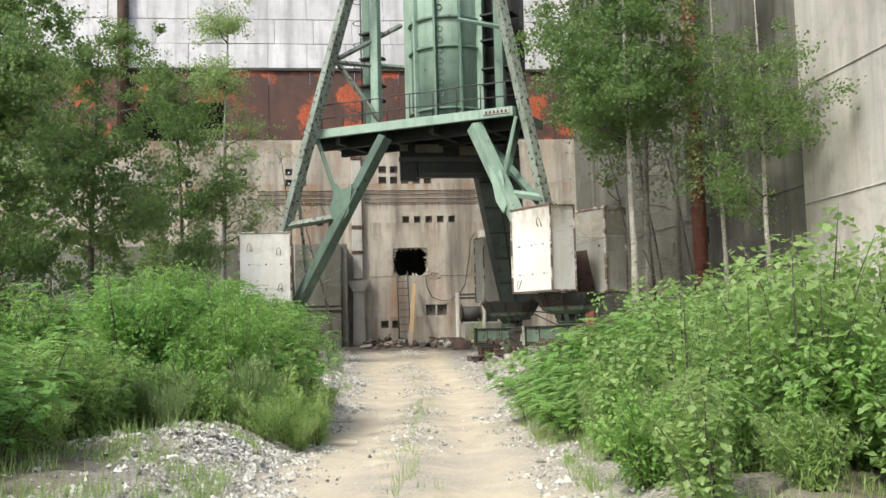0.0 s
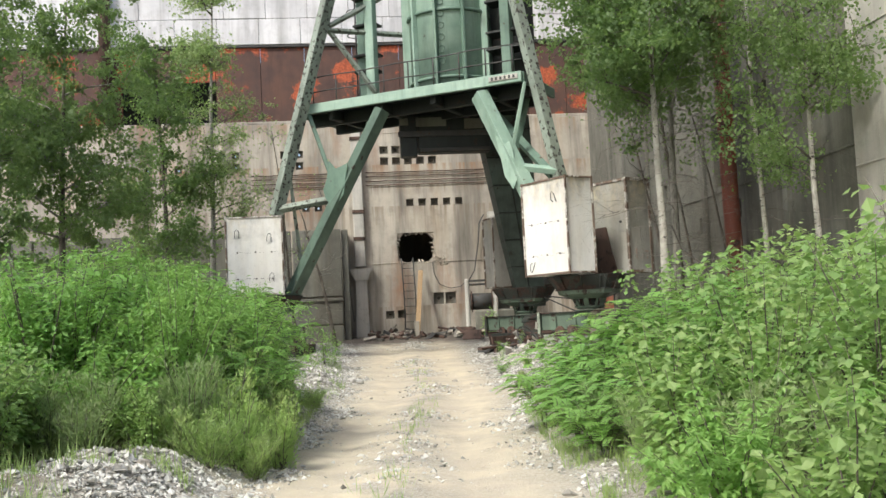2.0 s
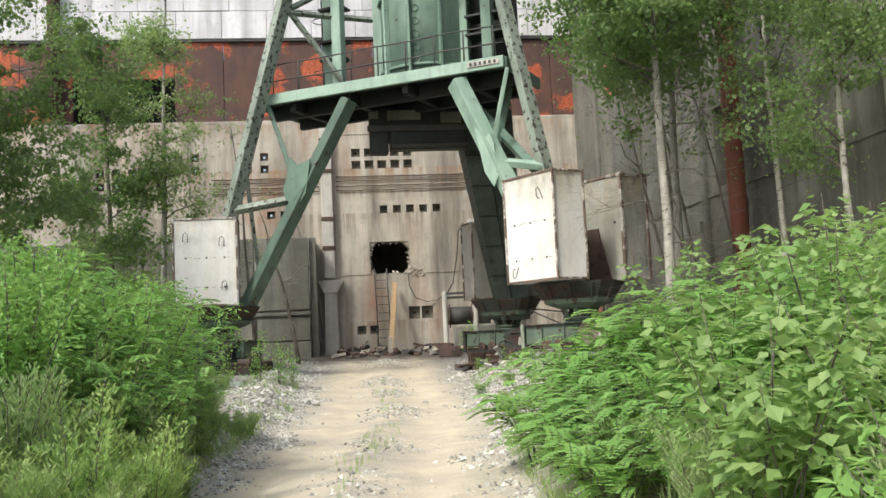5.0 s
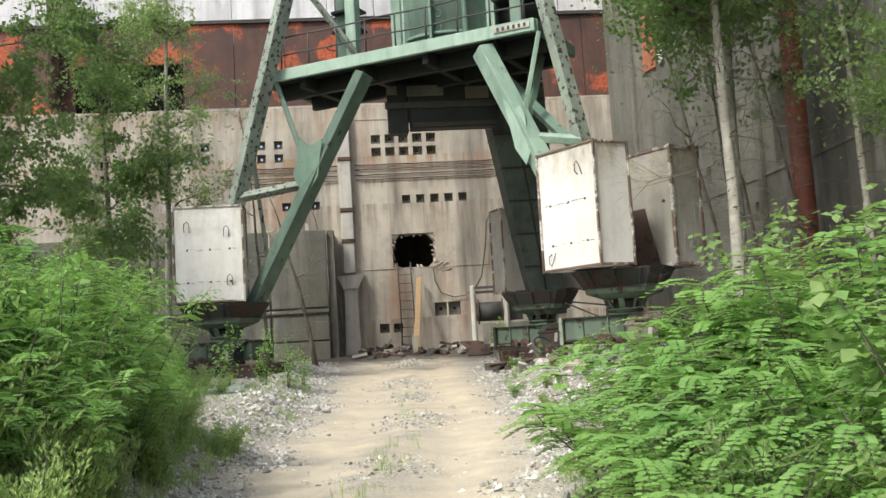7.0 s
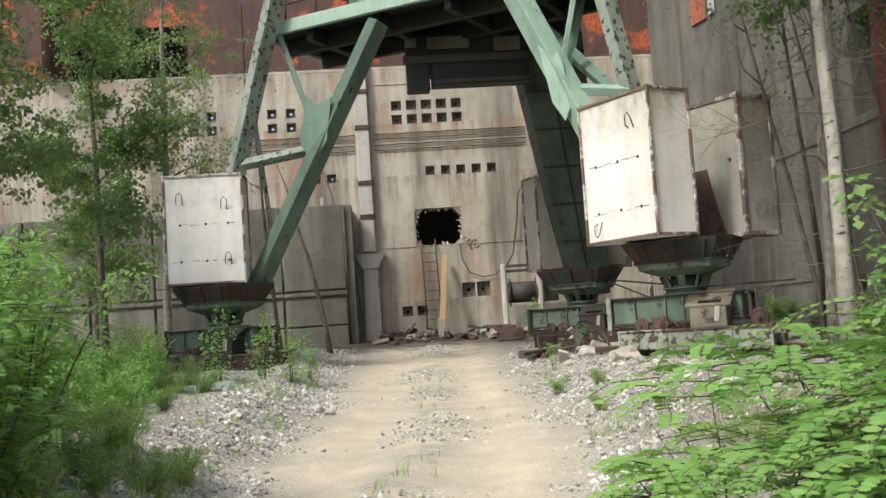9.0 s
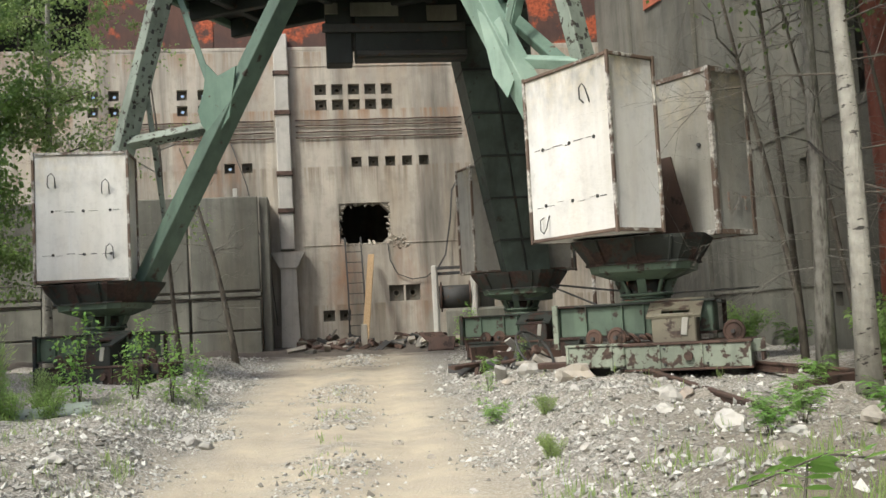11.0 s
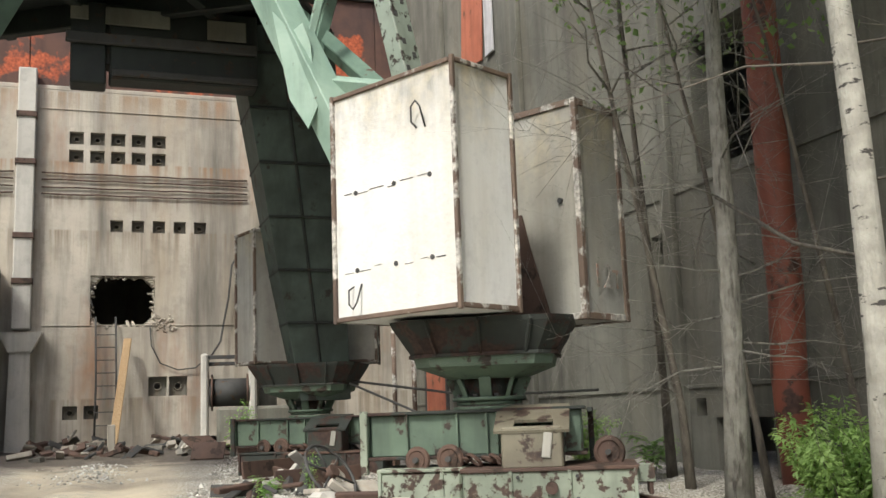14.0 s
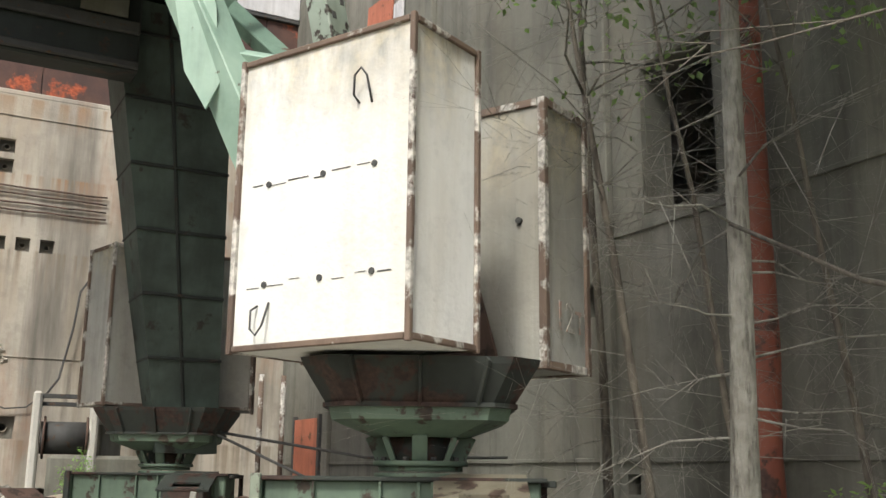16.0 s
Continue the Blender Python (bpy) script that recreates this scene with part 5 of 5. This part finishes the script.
# ---- rails, stones and scrap ----
def rail(a, b, label):
    ob = group_of("crane_rail")
    tagged(ob, label, "rail", "crane rails")
    m, length = between(a, b)
    ang = math.degrees(math.atan2(b[1] - a[1], b[0] - a[0]))
    mid = (Vector(a) + Vector(b)) / 2
    pitch = math.degrees(math.asin((b[2] - a[2]) / length))
    R = pose(0, 0, 0, 0, -pitch, ang)
    part("foot", box((length, 0.13, 0.025), mid + Vector((0, 0, 0.012)), 0.004, R), RUST, ob)
    part("web", box((length, 0.02, 0.09), mid + Vector((0, 0, 0.065)), 0.002, R), RUST, ob)
    part("head", box((length, 0.07, 0.045), mid + Vector((0, 0, 0.125)), 0.01, R), RUST, ob)


for a, b in (((6.6, 30.5), (5.5, 22.6)), ((7.9, 29.8), (8.3, 21.6))):
    rail((*a, gz(*a) + 0.0), (*b, gz(*b) + 0.0), "rusty crane rail half buried in gravel")


def stone(x, y, s, seed, mat, label, flat=0.6, dz=0.0):
    r = np.random.default_rng(seed)
    bm = bmesh.new()
    bmesh.ops.create_icosphere(bm, subdivisions=2, radius=1)
    for v in bm.verts:
        v.co *= 0.72 + 0.5 * noise.noise(v.co * 1.3 + Vector((seed * 3.1, 0, 0)))
        for ax in (0, 1, 2):
            v.co[ax] = round(v.co[ax] * 2.6) / 2.6 * 0.55 + v.co[ax] * 0.45
    bmesh.ops.scale(bm, vec=(s, s * (0.6 + 0.5 * r.random()), s * flat), verts=bm.verts)
    ob = part("stone", bm, mat)
    ob.matrix_world = pose(x, y, gz(x, y) + s * flat * 0.3 + dz, 12 * r.random(), 12 * r.random(), 360 * r.random())
    tagged(ob, label, "stone", "rubble by the track")


for i, (x, y, s) in enumerate(((5.25, 28.9, 0.42), (5.1, 24.4, 0.22), (4.25, 20.8, 0.16), (5.5, 24.9, 0.16), (1.28, 27.75, 0.09), (1.62, 27.5, 0.1), (2.15, 26.1, 0.1), (-0.25, 26.6, 0.16), (-0.5, 26.9, 0.2), (4.4, 30.2, 0.16), (4.0, 24.0, 0.1), (3.6, 22.4, 0.09), (5.9, 21.5, 0.2), (6.6, 22.0, 0.24), (4.6, 26.7, 0.12), (2.4, 24.6, 0.07), (-1.3, 23.3, 0.14), (-2.2, 8.9, 0.13), (-2.6, 9.6, 0.1), (2.5, 22.2, 0.06), (4.9, 30.9, 0.3), (5.5, 32.5, 0.22), (5.6, 25.9, 0.2), (4.9, 22.2, 0.24), (4.75, 20.9, 0.16), (5.25, 21.6, 0.15), (6.1, 27.4, 0.13), (3.2, 27.6, 0.1), (4.6, 23.1, 0.12))):
    stone(x, y, s, i, CONC_PALE if i % 3 else CONC, "broken pale concrete lump on gravel")

n = 80000
py_ = 5 + 39 * r5.random(n) ** 0.9
ps = np.where(r5.random(n) < 0.5, -1, 1)
po = np.abs(r5.normal(0, 1.0, n))
px_ = road_x(py_) + ps * (road_half(py_) + 0.05 + 0.4 * wobble(py_ * 0.9, ps * 3.0, 1.7, 1.0) + 0.16 * r5.normal(0, 1, n) + po * np.where(ps > 0, np.where(py_ > 19, 2.0, 0.3), 0.75))
mid = (r5.random(n) < 0.1) & (wobble(py_, py_ * 0.3, 0.8, 2.0) > -0.1)
px_ = np.where(mid, road_x(py_) + r5.normal(0, 0.4, n), px_)
heap = (np.arange(n) < 5000)
px_, py_ = np.where(heap, -2.95 + r5.normal(0, 0.6, n), px_), np.where(heap, 9.3 + r5.normal(0, 0.8, n), py_)
ok = (px_ < 11.5) & ((ps < 0) | (py_ > 17) | heap | (r5.random(n) < 0.2))
px_, py_ = px_[ok], py_[ok]
sz = (0.009 + 0.034 * r5.random(len(px_)) ** 4) * (1 + 0.5 * (r5.random(len(px_)) < 0.06))
octa = np.array(((1, 0, 0), (0, 1, 0), (-1, 0, 0), (0, -1, 0), (0, 0, 0.75), (0, 0, -0.75)))
spin = r5.random(len(px_)) * math.tau
base = octa[None] * (0.5 + 0.9 * r5.random((len(px_), 6, 1))) + r5.normal(0, 0.28, (len(px_), 6, 3))
rx_ = base[..., 0] * np.cos(spin)[:, None] - base[..., 1] * np.sin(spin)[:, None]
ry_ = base[..., 0] * np.sin(spin)[:, None] + base[..., 1] * np.cos(spin)[:, None]
pv = np.stack([rx_, ry_, base[..., 2]], -1) * sz[:, None, None] + np.stack([px_, py_, ground_z(px_, py_) + 0.002], 1)[:, None]
tri = np.array(((0, 1, 4), (1, 2, 4), (2, 3, 4), (3, 0, 4), (1, 0, 5), (2, 1, 5), (3, 2, 5), (0, 3, 5)))
pn = Nodes("gravel_stone", 0.9)
GRAVEL = pn.done(pn.mix(pn.island, (0.165, 0.155, 0.132), (0.68, 0.675, 0.625)), pn.noise(40, 3), 0.3)
gravel = new("gravel", mesh_np("gravel", pv.reshape(-1, 3), (tri[None] + 6 * np.arange(len(px_))[:, None, None]).reshape(-1, 3), GRAVEL))
tagged(gravel, "pale and brown crushed gravel on the banks", "gravel", kind="stuff")

# scrap below the front wall
for i in range(80):
    x, y = 0.6 + 5.6 * r5.random(), 44.6 + 3.9 * r5.random()
    w = 0.25 + 0.9 * r5.random() ** 2
    ob = part("scrap_piece", box((w, 0.1 + 0.2 * r5.random(), 0.04 + 0.1 * r5.random()), (0, 0, 0), 0.012), (RUST, CONC_DARK, RUST, CONC, STEEL)[i % 5])
    ob.matrix_world = pose(x, y, gz(x, y) + 0.05 + 0.22 * r5.random() * min(1, (y - 44.4) / 2), 25 * r5.normal(), 18 * r5.normal(), 360 * r5.random())
    tagged(ob, ("rusty scrap strip on the rubble heap", "dark broken concrete piece on the heap", "rusty scrap strip on the rubble heap", "broken concrete piece on the heap", "dark steel offcut on the heap")[i % 5], "scrap", "scrap below the wall")
for i, (x, y, w, h, rz, rx, m) in enumerate(((5.2, 44.0, 0.9, 1.0, 30, 62, RUST), (4.9, 43.3, 0.8, 0.5, -20, 40, RUST), (5.6, 34.2, 1.6, 0.25, 20, 5, RUST), (4.6, 35.0, 1.3, 0.2, -30, 10, STEEL), (4.9, 33.4, 0.5, 0.35, 60, 50, CONC_PALE), (5.5, 31.6, 0.8, 0.3, 10, 55, CONC), (5.2, 36.4, 1.4, 0.3, 40, 8, RUST), (6.0, 41.0, 1.5, 0.3, 15, 10, RUST))):
    ob = part("scrap_sheet", box((w, 0.05, h), (0, 0, h / 2), 0.01), m)
    ob.matrix_world = pose(x, y, gz(x, y) + 0.02, -rx, 0, rz)
    tagged(ob, "bent rusty sheet lying on rubble" if m is RUST else "broken slab lying on rubble", "scrap", "scrap by the crane")
for i in range(22):
    x, y = 4.3 + 1.5 * r5.random(), 30.4 + 5.0 * r5.random()
    w = 0.3 + 0.9 * r5.random() ** 2
    ob = part("scrap_piece", box((w, 0.06 + 0.16 * r5.random(), 0.04 + 0.1 * r5.random()), (0, 0, 0), 0.012), (RUST, CONC_PALE, RUST, CONC, STEEL)[i % 5])
    ob.matrix_world = pose(x, y, gz(x, y) + 0.08 + 0.1 * r5.random(), 30 * r5.normal(), 22 * r5.normal(), 360 * r5.random())
    tagged(ob, ("rusty scrap bar beside the crane bogie", "pale broken concrete piece beside the bogie", "rusty scrap bar beside the crane bogie", "broken concrete piece beside the bogie", "dark steel offcut beside the bogie")[i % 5], "scrap", "scrap by the crane")
wheel = group_of("spoked_wheel", (4.85, 31.9, gz(4.85, 31.9) + 0.42), 25)
tagged(wheel, "rusty spoked iron wheel leaning on rubble", "wheel")
wheel.matrix_world = pose(5.15, 31.5, gz(5.15, 31.5) + 0.32, 52, 22, 25)
part("rim", ring_tube((0, 0, 0), (0, 0, 1), 0.44, 0.024, 26, 6), STEEL, wheel)
part("hub", rod([(0, 0, -0.08), (0, 0, 0.08)], 0.09, 12), RUST, wheel)
for i in range(6):
    a = i * math.tau / 6
    part("spoke", rod([(0.06 * math.cos(a), 0.06 * math.sin(a), 0), (0.45 * math.cos(a), 0.45 * math.sin(a), 0)], 0.015, 6), STEEL, wheel)

plank = tagged(part("plank", beam((2.85, 46.6, 1.3), (3.28, 48.55, 4.3), 0.22, 0.06, None, 0.008, 0), WOOD), "yellow timber plank leaning against the wall", "plank")
stub = tagged(part("timber_block", box((0.2, 0.2, 0.8), (2.8, 46.2, gz(2.8, 46.2) + 0.35), 0.02), CONC), "short pale block standing in the dirt", "block")
lad = group_of("ladder")
tagged(lad, "thin bent iron ladder below the broken opening", "ladder")
for x in (2.4, 2.95):
    part("stile", rod([(x, 48.0, 1.2), (x + 0.03, 48.4, 3.0), (x, 48.78, 4.95)], 0.03, 6), STEEL, lad)
for i in range(9):
    f = i / 9
    part("rung", rod([(2.4, 48.05 + 0.7 * f, 1.5 + 3.3 * f), (2.97, 48.05 + 0.7 * f, 1.5 + 3.3 * f)], 0.014, 5), STEEL, lad)
hang = [(3.9, WY - 0.06, 4.7), (3.95, WY - 0.1, 4.1), (4.2, WY - 0.1, 3.6), (4.7, WY - 0.1, 3.4), (5.2, WY - 0.12, 3.45), (5.5, WY - 0.1, 3.7)]
tagged(part("cable", rod(hang, 0.018, 6), STEEL), "thin black cable sagging from the opening", "cable")
hang = [(6.5, WY - 0.1, 6.9), (6.25, WY - 0.2, 6.5), (6.15, WY - 0.2, 5.5), (6.0, WY - 0.2, 4.7), (5.9, WY - 0.3, 4.2), (5.5, WY - 0.5, 3.6)]
tagged(part("cable", rod(hang, 0.03, 6), STEEL), "bundle of black cables hanging down the wall", "cable")
hang = [(-1.4, WY - 0.1, 8.4), (-0.9, WY - 0.3, 6.9), (-0.6, WY - 0.5, 5.4), (-0.2, WY - 0.9, 4.3), (0.0, WY - 0.9, 2.0)]
tagged(part("cable", rod(hang, 0.018, 6), STEEL), "loose wire hanging before the panels", "cable")

win = group_of("winch", (5.85, 46.6, gz(5.85, 46.6)), -8)
tagged(win, "old winch with pale concrete cheeks and dark drum", "winch")
for x in (-0.62, 0.66):
    part("cheek", box((0.2, 0.9, 2.6), (x, 0, 1.25), 0.05), CONC_PALE, win)
part("drum", rod([(-0.5, 0, 1.5), (0.55, 0, 1.5)], 0.38, 18), STEEL, win)
for x in (-0.45, 0.5):
    part("drum_flange", rod([(x, 0, 1.5), (x + 0.05, 0, 1.5)], 0.5, 18), RUST, win)
part("top_rail", box((1.3, 0.1, 0.1), (0, -0.3, 2.45), 0.01), STEEL, win)
part("top_rail", box((1.3, 0.1, 0.1), (0, 0.3, 2.3), 0.01), STEEL, win)
part("base_plinth", box((2.6, 1.4, 1.3), (1.0, 0.3, 0.45), 0.08), CONC_GREY, win)
slab = tagged(part("leaning_slab", taper((7.25, 46.9, 3.0), (6.9, 47.6, 6.9), 1.5, 0.4, 0.75, 0.4), CONC_PALE), "pale concrete slab leaning against the wall", "slab")
part("prop", box((0.5, 0.5, 3.0), (7.0, 47.1, 1.9), 0.04), CONC_GREY, slab)
for x in (10.6, 11.2):
    tagged(part("steel_post", rod([(x, 46.5, 1.1), (x, 46.5, 4.4)], 0.07, 8), RUST_EDGE), "thin pale steel post by the door", "post")
for a, b in (((7.0, 37.6, 2.5), (9.2, 33.4, 1.3)), ((7.1, 37.8, 2.55), (11.6, 36.0, 2.2))):
    tagged(part("cable", rod([a, tuple((Vector(a) + Vector(b)) / 2 - Vector((0, 0, 0.2))), b], 0.025, 6), STEEL), "black cable sagging from the rear leg", "cable")
tagged(part("cable", rod([(8.6, 27.4, 4.1), (8.3, 25.8, 3.3), (8.3, 24.0, 2.75), (8.8, 22.0, 2.5)], 0.022, 6), BARK), "long dry branch hanging across the birch", "branch")
tagged(part("steel_bar", beam((6.9, 24.95, gz(6.9, 24.95) + 0.06), (9.9, 26.85, gz(9.9, 26.85) + 0.12), 0.1, 0.12, None, 0.012), RUST), "long dark rusty bar lying beside the rails", "steel bar", "scrap by the crane")
tagged(part("sheet_panel", box((1.3, 0.5, 0.05), (0, 0, 0), 0.01), GREEN_GREY), "pale green dented sheet lying on the bank", "sheet")
bpy.data.objects["sheet_panel"].matrix_world = pose(-2.6, 28.0, gz(-2.6, 28.0) + 0.1, 14, -4, 12)
hung = group_of("hanging_sheet", (RX - 0.05, 42.7, 11.2))
tagged(hung, "torn orange-red steel sheet hanging on the concrete wall", "steel sheet")
part("sheet", box((0.05, 1.5, 2.4), (0, 0, 1.2), 0.01, pose(0, 0, 0, 6, 0, 0)), RED, hung)
part("strip", box((0.06, 0.5, 2.0), (-0.01, -1.2, 0.9), 0.01), PANEL, hung, "pale panel strip")
